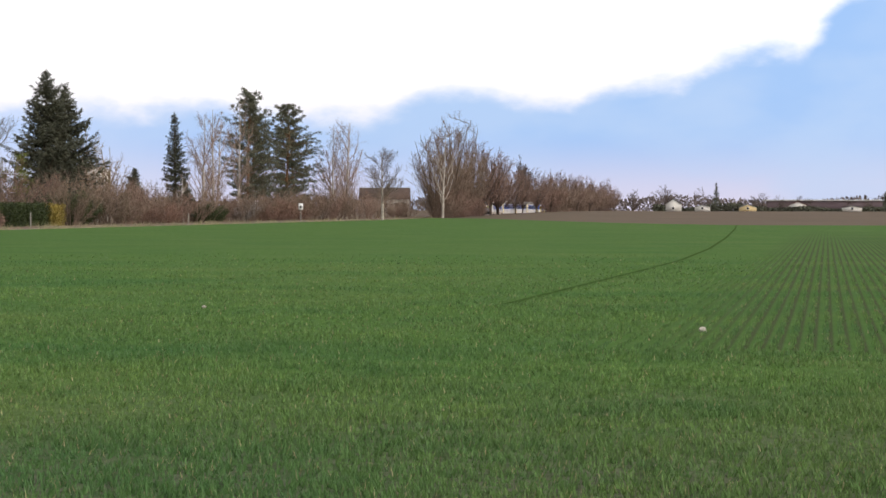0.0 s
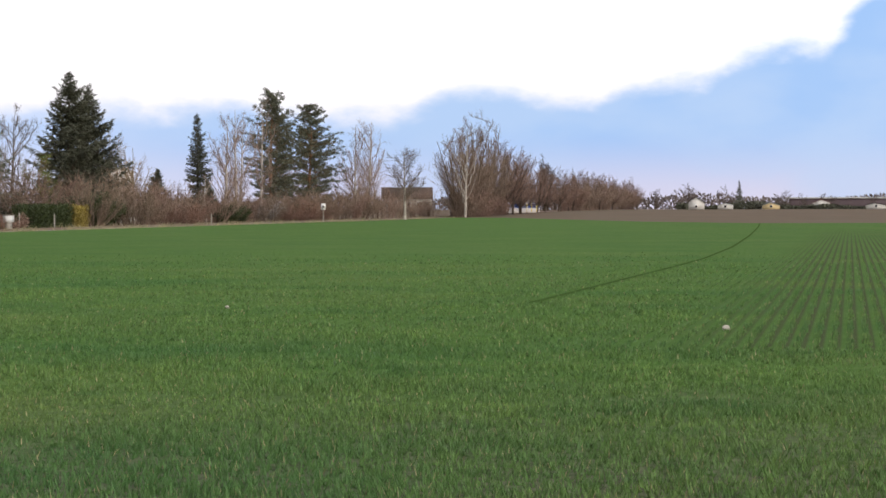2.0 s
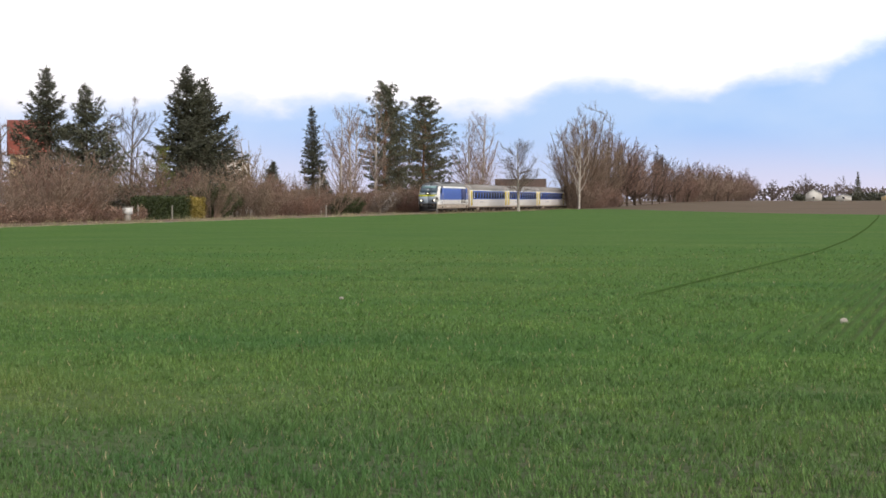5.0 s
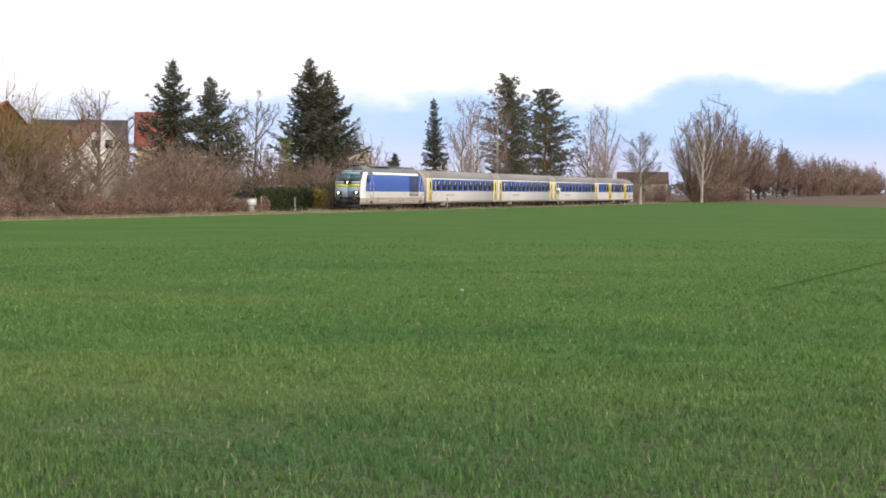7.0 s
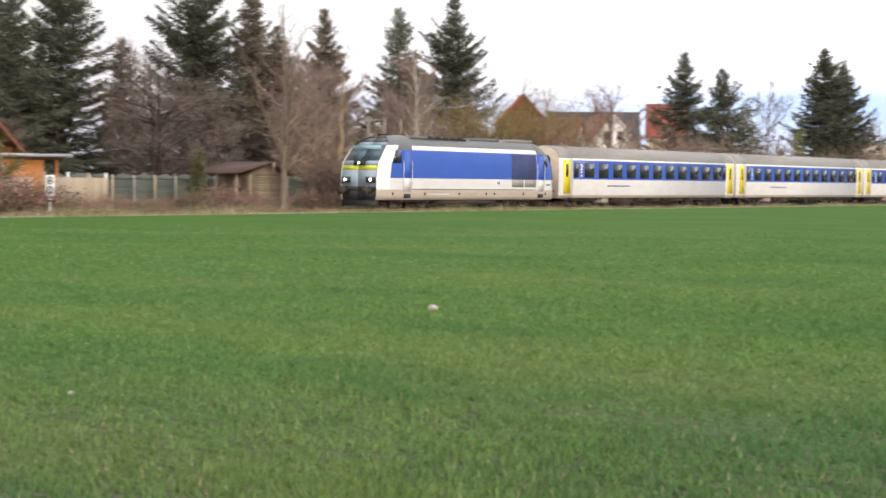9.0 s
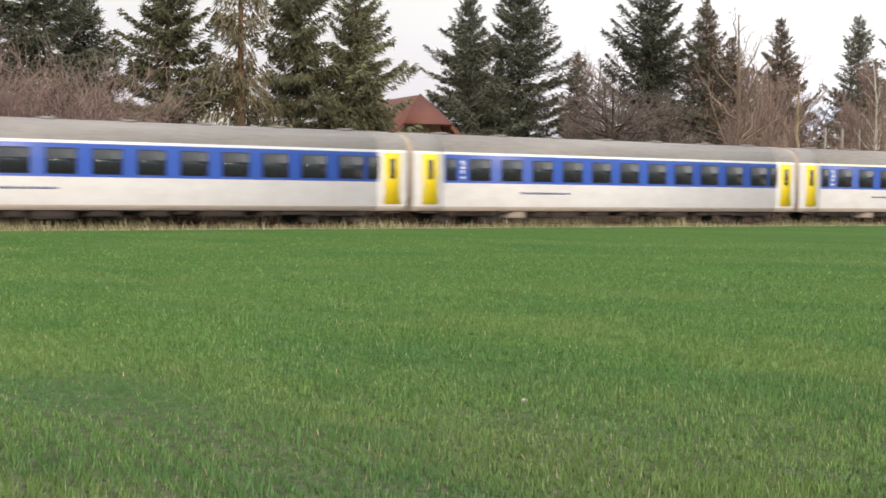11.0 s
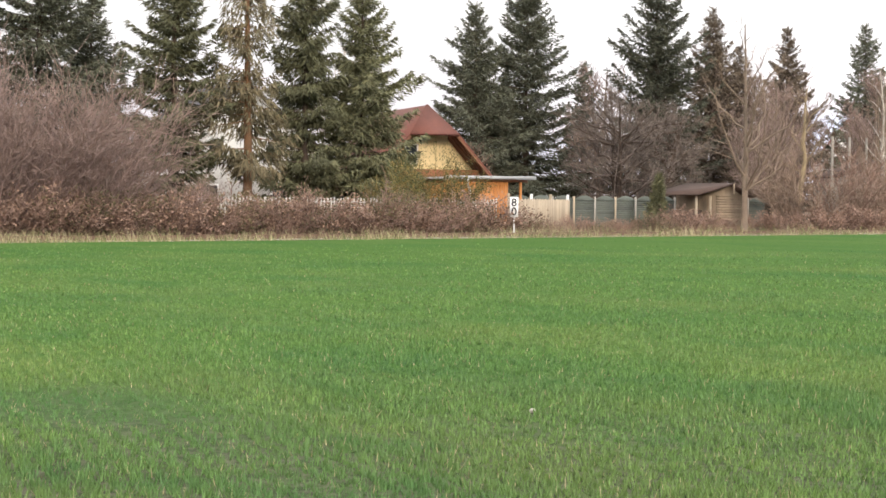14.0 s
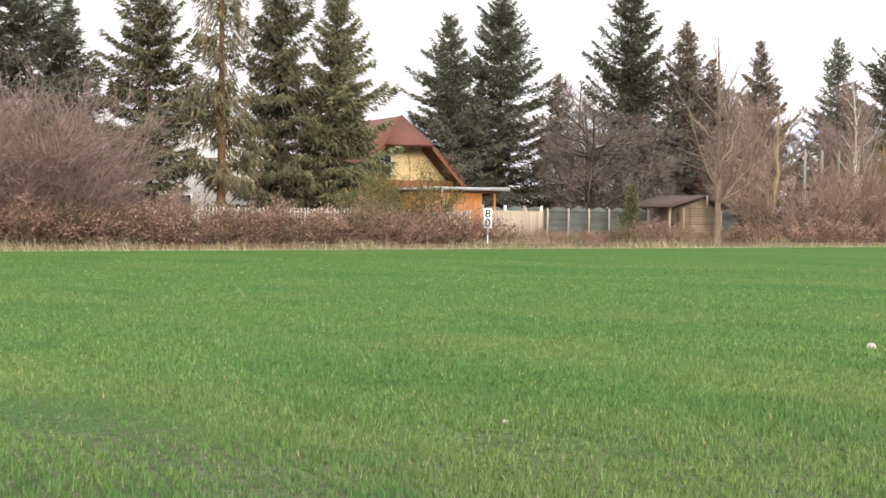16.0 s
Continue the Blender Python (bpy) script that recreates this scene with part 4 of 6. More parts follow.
    for k in range(34):
        y = 392 + 13 * k + rng.normal(0, 4)
        copy_thing(made[k % 4], at(-54.8 - rng.random() * 3 - (6 if k % 3 == 0 else 0), y, float(lift(0, y)) - 0.1, rng.random() * 360, 0.66 + 0.22 * rng.random()))
    for k, (x, y, h) in enumerate(((-66, 540, 17), (-68, 552, 18.5), (-64, 610, 15), (-66, 546, 16.5))):
        bare_tree("poplar_tree", at(x, y, 1.0), "tall narrow poplar without leaves", 80 + k, h, M["bark_dark"], M["far_wood"], 2.0 if k != 2 else 0.9, 0.035, first=0.08, rise=1.35, count=34, sub=8, fine=5)


def thicket():
    S = "shrub"
    rng = np.random.default_rng(9)
    big = [shrub(S, at(-66, 30 + 3.4 * k), "tall bare purplish shrub over the brambles", 100 + k, 7.4, 6.6, M["twig_purple"], 60, thin=0.009, fine=13) for k in range(2)]
    for x, y, h in ((-67, 27, 1.08), (-68, 24, 1.1), (-66.5, 31.8, 0.95), (-66.0, 34.6, 0.7), (-65.4, 38.2, 0.4)):
        copy_thing(big[int(y) % 2], at(x, y, 0, rng.random() * 360, h))
    bramble = [shrub("bramble", at(-64.4, 29 + 2.2 * k), "reddish brown bramble thicket with withered leaves", 110 + k, 2.2, 3.4, M["twig_red"], 36, (M["leaf_dry"], M["leaf_dry"], M["leaf_olive"])[k], 1, thin=0.010, category="bramble", fine=6, leaf=0.085) for k in range(3)]
    y = 24.0
    k = 0
    while y < 68:
        low = 0.46 if y > 56.5 else 1.0
        copy_thing(bramble[k % 3], at(-64.3 - rng.random() * 0.9, y, -0.1, rng.random() * 360, low * (0.8 + 0.45 * rng.random()), low * (0.72 + 0.55 * rng.random())))
        y += 1.1 + rng.random() * 0.7
        k += 1
    for x, y, s in ((-64.5, 70, 0.75), (-65, 72.3, 0.55), (-64.2, 67, 0.5), (-65.5, 75.5, 0.5), (-64.6, 78, 0.7)):
        copy_thing(bramble[k % 3], at(x, y, -0.1, rng.random() * 360, s * 1.2, s))
        k += 1
    green = shrub(S, at(-68, 54.6), "dense shrub in first olive-green leaf", 121, 4.0, 4.4, M["twig_yellow"], 40, M["hedge"], 3, thin=0.010, fine=9, leaf=0.06)
    copy_thing(green, at(-67.2, 52.0, 0, 70, 0.72))
    brown = [shrub(S, at(-66, 82 + 4 * k), "bare brown shrub in the thicket beside the track", 130 + k, 5.4, 5.0, (M["twig"], M["twig_red"], M["twig"])[k], 34, thin=0.014, fine=7) for k in range(3)]
    spots = [(-64.6, 86, 0.75), (-65, 90, 0.8), (-68, 92, 0.7), (-65, 95, 0.7), (-69, 97, 0.75), (-65, 99, 0.8), (-66, 104, 1.1), (-68, 109, 1.35), (-65, 108, 0.95), (-65, 113, 0.5), (-68, 116, 0.6), (-65, 118, 0.55), (-66, 122, 0.75), (-67, 128.5, 1.2), (-65, 126, 0.9), (-65, 131, 1.0), (-66, 134, 0.7), (-69, 133, 1.2), (-71, 101, 1.3), (-72, 111, 0.8), (-72, 121, 0.6), (-74, 141, 1.2), (-75, 150, 1.1), (-73, 146, 0.8), (-74, 165, 1.1), (-75, 172, 1.2), (-72, 178, 1.1), (-71, 184, 1.2), (-70, 190, 1.1), (-69, 195, 1.0), (-68, 200, 0.7), (-68, 206, 0.8), (-68, 212, 0.75), (-69, 218, 0.7), (-68, 224, 0.7), (-68, 231, 0.75), (-68, 238, 0.7), (-67, 246, 0.8), (-68, 255, 0.9), (-67, 265, 0.9), (-66, 274, 1.0), (-67, 285, 1.0), (-66, 296, 1.1), (-67, 308, 1.1), (-68, 320, 1.1), (-68, 332, 0.8), (-68, 341, 0.6), (-68, 350, 0.7), (-69, 360, 1.1), (-66.5, 181, 0.85), (-66.5, 187, 0.9), (-66.5, 193, 0.85), (-66.5, 198, 0.75), (-66.5, 204, 0.8), (-66.5, 209, 0.75), (-66.5, 215, 0.8), (-66.5, 221, 0.75), (-66.5, 228, 0.8), (-66.5, 235, 0.8), (-66.5, 243, 0.85), (-66.5, 251, 0.85), (-66.5, 260, 0.9), (-66.5, 270, 0.9)]
    for i, (x, y, s) in enumerate(spots):
        copy_thing(brown[i % 3], at(x, y, -0.05, rng.random() * 360, s * (0.95 + 0.1 * rng.random())))
    yellow = shrub(S, at(-69, 107.0), "yellow-tinged shrub with fresh shoots", 140, 9.4, 7.4, M["twig_yellow"], 56, M["leaf_olive"], 1, thin=0.013, fine=9, leaf=0.05)
    copy_thing(yellow, at(-70, 102.5, 0, 90, 0.8))
    copy_thing(yellow, at(-71, 111.0, 0, 200, 0.85))
    olive = shrub(S, at(-66.2, 163), "olive-brown shrub with the first small leaves", 141, 4.6, 5.0, M["twig"], 34, M["leaf_olive"], 1, thin=0.013, fine=8, leaf=0.07)
    for x, y, s in ((-66, 174, 0.9), (-65.8, 179, 0.7), (-66, 233, 0.8), (-66, 247, 0.9), (-66, 257, 1.0), (-67, 286, 1.1), (-65.5, 102, 0.7)):
        copy_thing(olive, at(x, y, -0.05, rng.random() * 360, s))
    russet = shrub(S, at(-64.8, 236), "russet shrub with clinging withered leaves", 142, 3.2, 4.6, M["twig_red"], 36, M["leaf_russet"], 1, thin=0.013, fine=8, leaf=0.08)
    for x, y, s in ((-64.6, 230, 0.8), (-64.8, 241, 1.0), (-65, 249, 0.8), (-64.6, 183, 0.7), (-64.8, 189, 0.8), (-64.4, 130, 0.7), (-64.2, 126, 0.6)):
        copy_thing(russet, at(x, y, -0.05, rng.random() * 360, s))
    shrub(S, at(-65.4, 222), "shrub covered with small white blossom", 143, 3.6, 3.4, M["twig_grey"], 30, M["blossom"], 1, thin=0.012, fine=8, leaf=0.06)
    for y, s in ((206, 0.8), (211, 0.7), (237.5, 0.9)):
        shrub(S, at(-65.6, y), "dark evergreen shrub among bare ones", int(y), 3.0 * s, 3.6 * s, M["bark_dark"], 24, M["hedge"], 5, leaf=0.10, fine=6)
    # in front of the railway, past the small tree
    front = [shrub(S, at(-55.4, 325 + 9 * k), "bare reddish brown shrub between the field and the railway", 150 + k, 6.0, 7.0, (M["twig"], M["twig_red"])[k % 2], 40, thin=0.020, fine=9) for k in range(2)]
    for y, s in ((322, 0.55), (328, 0.7), (334, 0.8), (341, 0.7), (347, 0.9), (355, 0.9), (365, 0.75), (374, 0.6)):
        copy_thing(front[int(y) % 2], at(-54.6 - rng.random() * 1.5, y, 0, rng.random() * 360, s))
    far = [shrub(S, at(-57, 536 + 14 * k, 1.0), "bare reddish brown shrub in the row along the railway", 155 + k, 9.0, 10.0, (M["twig_red"], M["twig"])[k % 2], 26, thin=0.035, fine=7) for k in range(2)]
    for k in range(26):
        y = 530 + 9 * k + rng.normal(0, 3)
        copy_thing(far[k % 2], at(-54.5 - rng.random() * 6, y, float(lift(0, y)) - 0.1, rng.random() * 360, 0.75 + 0.45 * rng.random()))
    rough = shrub(S, at(-62.9, 88), "low tangle of dry stems at the foot of the thicket", 160, 1.5, 2.6, M["twig_red"], 22, M["leaf_dry"], 1, thin=0.014, fine=5, leaf=0.09)
    y = 80.0
    while y < 140:
        copy_thing(rough, at(-63.2 - rng.random() * 0.6, y, -0.1, rng.random() * 360, 0.8 + 0.5 * rng.random()))
        y += 1.6 + rng.random() * 0.9


def hedges():
    for name, x, y0, y1, z1, mat, label in (("hedge", -66, 144.5, 156.5, 2.2, M["hedge"], "clipped dark green garden hedge"), ("hedge", -66.0, 156.9, 160.3, 2.1, M["hedge_yellow"], "clipped hedge with yellow leaves")):
        rng = np.random.default_rng(int(y0))
        h = thing(name, at(x, (y0 + y1) / 2), label, "hedge")
        n = int((y1 - y0) * 1300)
        p = np.stack([rng.uniform(-0.6, 0.6, n), rng.uniform(-(y1 - y0) / 2, (y1 - y0) / 2, n), rng.uniform(0, z1, n) * (1 + 0.03 * rng.normal(0, 1, n))], 1)
        d = unit(rng.normal(0, 1, p.shape)) * rng.uniform(0.08, 0.2, (n, 1))
        g = Geo()
        g.cards(p, d, unit(np.cross(d, rng.normal(0, 1, d.shape))) * 0.06)
        part("foliage", g, mat, h)
        g = Geo()
        k = int((y1 - y0) / 0.5)
        f = np.stack([rng.normal(0, 0.1, k), np.linspace(-(y1 - y0) / 2, (y1 - y0) / 2, k), np.full(k, -0.1)], 1)
        g.prisms(f, f + np.array([0, 0, z1 * 0.9]), 0.03, 0.015, 4)
        part("brushwood", g, M["bark_dark"], h)
    yew = shrub("shrub", at(-68, 167), "dark evergreen garden shrub", 170, 3.4, 4.5, M["bark_dark"], 30, M["hedge"], 7, leaf=0.12)
    copy_thing(yew, at(-69, 171.5, 0, 80, 0.9))


# ---- houses and gardens ----
def gable_house(name, m, label, w, d, eaves, ridge, wall, roof, over=0.5, windows=(), timber=None, chimney=None, hip=0.0):
    """Local: gable towards +x, ridge along x; w across y, d along x (backwards). windows: (face, y or x, z, width, height)."""
    h = thing(name, m, label, "house")
    g = Geo()
    sec = [(-w / 2, 0), (w / 2, 0), (w / 2, eaves), (0, ridge), (-w / 2, eaves)]
    g.loft([[(x, y, z) for y, z in sec] for x in (-d, 0)])
    walls = part("wall", g, wall, h)
    slope = (ridge - eaves) / (w / 2)
    for s in (-1, 1):
        g = Geo()
        t = 0.16
        e = w / 2 + over
        low = ridge - slope * e
        ring = [(-d - over, 0, ridge), (over - hip, 0, ridge), (over, s * hip, ridge - slope * hip), (over, s * e, low), (-d - over, s * e, low)]
        if not hip:
            ring.pop(2)
        if s < 0:
            ring = ring[::-1]
        g.loft([[(x, y, z + 0.02) for x, y, z in ring], [(x, y, z + 0.02 + t) for x, y, z in ring]])
        r = part("roof", g, roof, h)
        if hip and s > 0:
            g = Geo()
            ring = [(over + 0.12, -hip - 0.1, ridge - slope * hip - 0.1), (over + 0.12, hip + 0.1, ridge - slope * hip - 0.1), (over - hip - 0.05, 0, ridge + 0.12)]
            g.loft([[(x, y, z + 0.03) for x, y, z in ring], [(x, y, z + 0.16) for x, y, z in ring]])
            part("roof_hip", g, roof, h)
        if timber:
            for x in np.linspace(0.12, over, 4 if hip else 3):
                g = Geo()
                sec = [(s * hip, ridge - slope * hip - 0.2), (s * e, ridge - slope * e - 0.2), (s * e, ridge - slope * e + 0.015), (s * hip, ridge - slope * hip + 0.015)]
                g.loft([[(q, y, z) for y, z in (sec if s > 0 else sec[::-1])] for q in (x - 0.1, x + 0.03)])
                part("rafter", g, timber, h)
    for face, p, z, ww, hh in windows:
        if face == "gable":
            fr = boxpart("window", 0.0, 0.05, p - ww / 2, p + ww / 2, z, z + hh, M["white"], h)
            boxpart("pane", 0.045, 0.06, p - ww / 2 + 0.1, p + ww / 2 - 0.1, z + 0.1, z + hh - 0.1, M["glass"], fr)
        else:
            s = -1 if face == "low" else 1
            fr = boxpart("window", p - ww / 2, p + ww / 2, *sorted((s * w / 2, s * (w / 2 + 0.05))), z, z + hh, M["white"], h)
            boxpart("pane", p - ww / 2 + 0.1, p + ww / 2 - 0.1, *sorted((s * (w / 2 + 0.045), s * (w / 2 + 0.06))), z + 0.1, z + hh - 0.1, M["glass"], fr)
    if chimney:
        boxpart("chimney", chimney - 0.3, chimney + 0.3, -0.3, 0.3, ridge - 0.6, ridge + 0.9, M["tile_red"], h)
    return h


def make_houses():
    # the yellow house with the open timber gable
    h = gable_house("house", pose(-83.5, 66.4, 0, 0, 0, -20), "yellow plastered house with red tiled roof and timber gable", 6.4, 9.0, 3.8, 7.45, M["plaster_yellow"], M["tile_red"], 1.9, (("gable", -0.9, 3.9, 0.9, 1.3), ("gable", 1.2, 1.0, 1.2, 1.3)), M["soffit"], hip=1.5)
    boxpart("balcony", 0.05, 1.0, -2.6, 3.3, 2.6, 3.6, M["wood_brown"], h, "red-brown timber balcony")
    # white house behind the spruces
    gable_house("house", pose(-92, 58.5, 0, 0, 0, -10), "white plastered house half hidden by spruces", 11.0, 9.0, 4.6, 9.0, M["plaster_white"], M["tile_dark"], 0.5, (("gable", -2.5, 1.2, 1.4, 1.4), ("gable", 2.5, 1.2, 1.4, 1.4), ("gable", -2.0, 4.2, 1.1, 1.2), ("gable", 2.0, 4.2, 1.1, 1.2)))
    # roofs beyond the thicket
    gable_house("house", pose(-110, 171, 0, 0, 0, -50), "house with a bright red tiled roof", 5.5, 4, 9.2, 12.3, M["tile_red"], M["tile_bright"], 0.5)
    gable_house("house", pose(-124, 224, 0, 0, 0, 31), "house with a dark tiled roof", 10, 13, 7.0, 12.4, M["plaster_white"], M["tile_dark"], 0.5, chimney=-6)
    gable_house("house", pose(-119, 208.5, 0, 0, 0, -40), "house with a white timbered gable and red roof", 7.5, 9, 7.4, 11.6, M["plaster_white"], M["tile_red"], 0.4, (("gable", -1.0, 7.9, 1.2, 1.4), ("gable", 1.0, 7.9, 1.2, 1.4)), M["white"])
    gable_house("house", pose(-114, 209.5, 0, 0, 0, -150), "house with a red roof behind bare shrubs", 7, 5, 8.6, 12.8, M["plaster_yellow"], M["tile_bright"], 0.4)
    gable_house("house", pose(-95, 159, 0, 0, 0, 15), "low house with a rusty red roof among shrubs", 8, 7, 4.3, 8.8, M["plaster_white"], M["tile_red"], 0.4, (("gable", 0, 1.0, 1.3, 1.3),))
    gable_house("house", pose(-112, 146, 0, 0, 0, -60), "house with a bright red roof among spruces", 7, 9, 6.0, 10.4, M["plaster_white"], M["tile_bright"], 0.4)
    gable_house("house", pose(-76, 103.5, 0, 0, 0, -30), "low grey outbuilding behind bare trees", 7, 5, 3.6, 4.8, M["concrete"], M["felt"], 0.2, (("gable", -2, 1.2, 1.2, 1.3), ("gable", 2, 1.2, 1.2, 1.3)))
    gable_house("house", pose(-86, 223, 0, 0, 0, -20), "white house behind birches", 4.5, 7, 6.9, 7.5, M["plaster_white"], M["sheet"], 0.2, (("gable", 0, 5.0, 1.2, 1.2),))
    gable_house("house", pose(-98, 513, 0.6, 0, 0, 12), "long pale house with a brown roof behind trees", 9, 15, 4.6, 7.8, M["concrete"], M["felt"], 0.4, tuple(("low", p, 2.0, 1.3, 1.5) for p in (-13, -10, -7, -4, -1.5)))


def timber_shed():
    """Orange timber shelter with a flat grey roof."""
    s = thing("garden_shelter", pose(-74, 63.4, 0, 0, 0, 0), "orange timber shelter with a flat grey roof", "shelter")
    for i in range(22):
        boxpart("board", -0.03, 0.03, -3.0 + i * 0.21, -2.8 + i * 0.21, 0.0, 2.75, M["wood_orange"], s)
    boxpart("side_wall", -3.0, -0.03, -3.0, -2.9, 0, 2.75, M["wood_orange"], s)
    boxpart("side_wall", -3.0, -0.03, 1.5, 1.6, 0, 2.7, M["wood_orange"], s)
    for y in (2.6,):
        boxpart("post", -0.06, 0.06, y - 0.06, y + 0.06, 0, 2.75, M["wood_orange"], s)
    for x in (-2.8, -1.4, 0.0):
        boxpart("beam", x - 0.06, x + 0.06, -3.2, 3.1, 2.75, 2.92, M["wood_brown"], s)
    g = Geo()
    g.loft([[(x, y, z + 0.02 * y) for x, z in ((-3.4, 2.94), (0.55, 2.94), (0.55, 3.06), (-3.4, 3.06))] for y in (-3.6, 3.3)])
    part("roof", g, M["sheet"], s)
    boxpart("fascia", 0.55, 0.6, -3.6, 3.3, 2.90, 3.08, M["sheet"], s, "grey metal roof edge")
    g = Geo()
    pts = np.array([(0.62, -1.9, 2.85), (0.4, -1.75, 2.6), (0.1, -1.35, 2.3), (0.1, -1.35, 0.1)])
    g.prisms(pts[:-1], pts[1:], 0.06, 0.06, 6)
    part("downpipe", g, M["white"], s, "white plastic downpipe")
    boxpart("bench", 0.05, 0.5, -1.2, -0.2, 0.0, 1.5, M["wood_brown"], s)


def wooden_shed():
    s = thing("garden_shed", pose(-72, 79.4, 0, 0, 0, 8), "weathered wooden shed with a brown felt roof and porch", "shed")
    for i in range(13):
        boxpart("board", 1.0, 1.06, 0.1, 2.9, 0.02 + i * 0.165, 0.18 + i * 0.165, M["wood_old"], s)
    g = Geo()
    g.loft([[(x, y, z) for y, z in ((0.1, 0), (2.9, 0), (2.9, 2.15), (1.5, 2.75), (0.1, 2.15))] for x in (-2.0, 0.99)])
    part("wall", g, M["wood_old"], s)
    for sg in (-1, 1):
        g = Geo()
        sec = [(1.5, 2.8), (1.5 + sg * 2.0, 2.05), (1.5 + sg * 2.0, 2.13), (1.5, 2.9)]
        if sg < 0:
            sec[1], sec[2] = (-2.3, 2.1), (-2.3, 2.18)
        g.loft([[(x, y, z) for y, z in (sec if sg > 0 else sec[::-1])] for x in (-2.2, 1.35)])
        part("roof", g, M["felt"], s)
    for y in (-2.0, -0.5):
        boxpart("post", 0.9, 1.02, y - 0.06, y + 0.06, 0, 2.1, M["wood_pale"], s)
    boxpart("verge_board", 1.35, 1.4, 1.45, 1.55, 2.2, 2.86, M["wood_pale"], s)
    boxpart("woodpile", -0.9, 0.5, -1.9, -0.7, 0, 1.2, M["bark_dark"], s, "dark stacked firewood")


def fences():
    # pale board fence that runs back from the track
    a, b = Vector((-66.5, 58.6, 0)), Vector((-71.5, 67.6, 0))
    f = thing("board_fence", Matrix.Translation(a), "pale wooden board fence with white gate posts", "fence")
    n = 62
    d = (b - a) / n
    turn = math.degrees(math.atan2(d.y, d.x))
    for i in range(n):
        p = d * i
        boxpart("board", 0, d.length * 0.9, -0.015, 0.015, 0.05, 1.72 + 0.03 * ((i * 7) % 3), M["wood_pale"], f, m=pose(p.x, p.y, 0, 0, 0, turn))
    for i in (0, 22, 42, 61):
        p = d * i
        boxpart("post", -0.06, 0.06, 0.02, 0.14, 0, 2.05, M["sign_white"] if i in (22, 61) else M["wood_pale"], f, m=pose(p.x, p.y, 0, 0, 0, turn))
    # arched lattice panels
    x, y = -76.0, 66.8
    k = 0
    while y < 90:
        p = thing("fence_panel", pose(x, y, 0, 0, 0, 0), "grey-green slatted fence panel with an arched top", "fence panel", "panels of the garden fence")
        for i in range(13):
            z = 0.12 + i * 0.13
            boxpart("slat", -0.012 + 0.014 * (i % 2), 0.012 + 0.014 * (i % 2), 0.06, 1.72, z, z + 0.118, M["wood_grey"], p)
        g = Geo()
        arc = [(0.06 + 1.66 * t, 1.8 + 0.24 * math.sin(math.pi * t)) for t in np.linspace(0, 1, 9)]
        g.loft([[(xx, q, r) for q, r in [(0.06, 1.70), (1.72, 1.70)] + arc[::-1]] for xx in (-0.02, 0.03)])
        part("arch", g, M["wood_grey"], p)
        boxpart("post", -0.05, 0.05, -0.05, 0.05, 0, 1.98, M["wood_pale"] if k % 2 else M["concrete"], p)
        y += 1.8
        k += 1
    # white pickets behind the brambles
    f = thing("picket_fence", pose(-67.2, 40, 0), "white picket fence behind the brambles", "fence")
    for i in range(92):
        boxpart("picket", -0.012, 0.012, i * 0.2, i * 0.2 + 0.1, 0.1, 1.70 + 0.08 * ((i * 5) % 4) / 4, M["picket"], f)
    for z in (0.5, 1.5):
        boxpart("rail", -0.06, -0.014, 0, 18.4, z, z + 0.09, M["picket"], f)
    # tall concrete posts of an old enclosure
    for i in range(5):
        g = Geo()
        g.prisms([(0, 0, 0)], [(0, 0, 6.3)], 0.10, 0.09, 6)
        ob = part("concrete_post", g, M["concrete"])
        ob.matrix_basis = pose(-74, 94.8 + i * 1.9, 0)
        tagged(ob, "tall bare concrete post behind the thicket", "post", "row of concrete posts")


def figure_mesh(txt, size, mat):
    """A raised figure in the built-in font."""
    cu = bpy.data.curves.new("figure", "FONT")
    cu.body, cu.size, cu.align_x, cu.extrude, cu.offset = txt, size, "CENTER", 0.003, 0.012
    tmp = new("tmp", cu)
    bpy.context.view_layer.update()
    me = bpy.data.meshes.new_from_object(tmp.evaluated_get(bpy.context.evaluated_depsgraph_get()))
    bpy.data.objects.remove(tmp)
    me.materials.clear()
    me.materials.append(mat)
    return me


def speed_sign():
    s = thing("speed_board", pose(-62.8, 55.6, -0.1, 0, 0, -40), "white railway speed board with black figures on a post", "sign")
    g = Geo()
    g.prisms([(0, 0, 0)], [(0, 0, 1.9)], 0.035, 0.035, 8)
    part("post", g, M["sign_white"], s)
    boxpart("board", 0.036, 0.056, -0.21, 0.21, 0.95, 1.95, M["sign_white"], s)
    for txt, z in (("8", 1.50), ("0", 1.05)):
        ob = new("figure", figure_mesh(txt, 0.54, M["black"]))
        ob.parent = s
        ob.matrix_basis = pose(0.062, 0.0, z, 90, 0, 90)


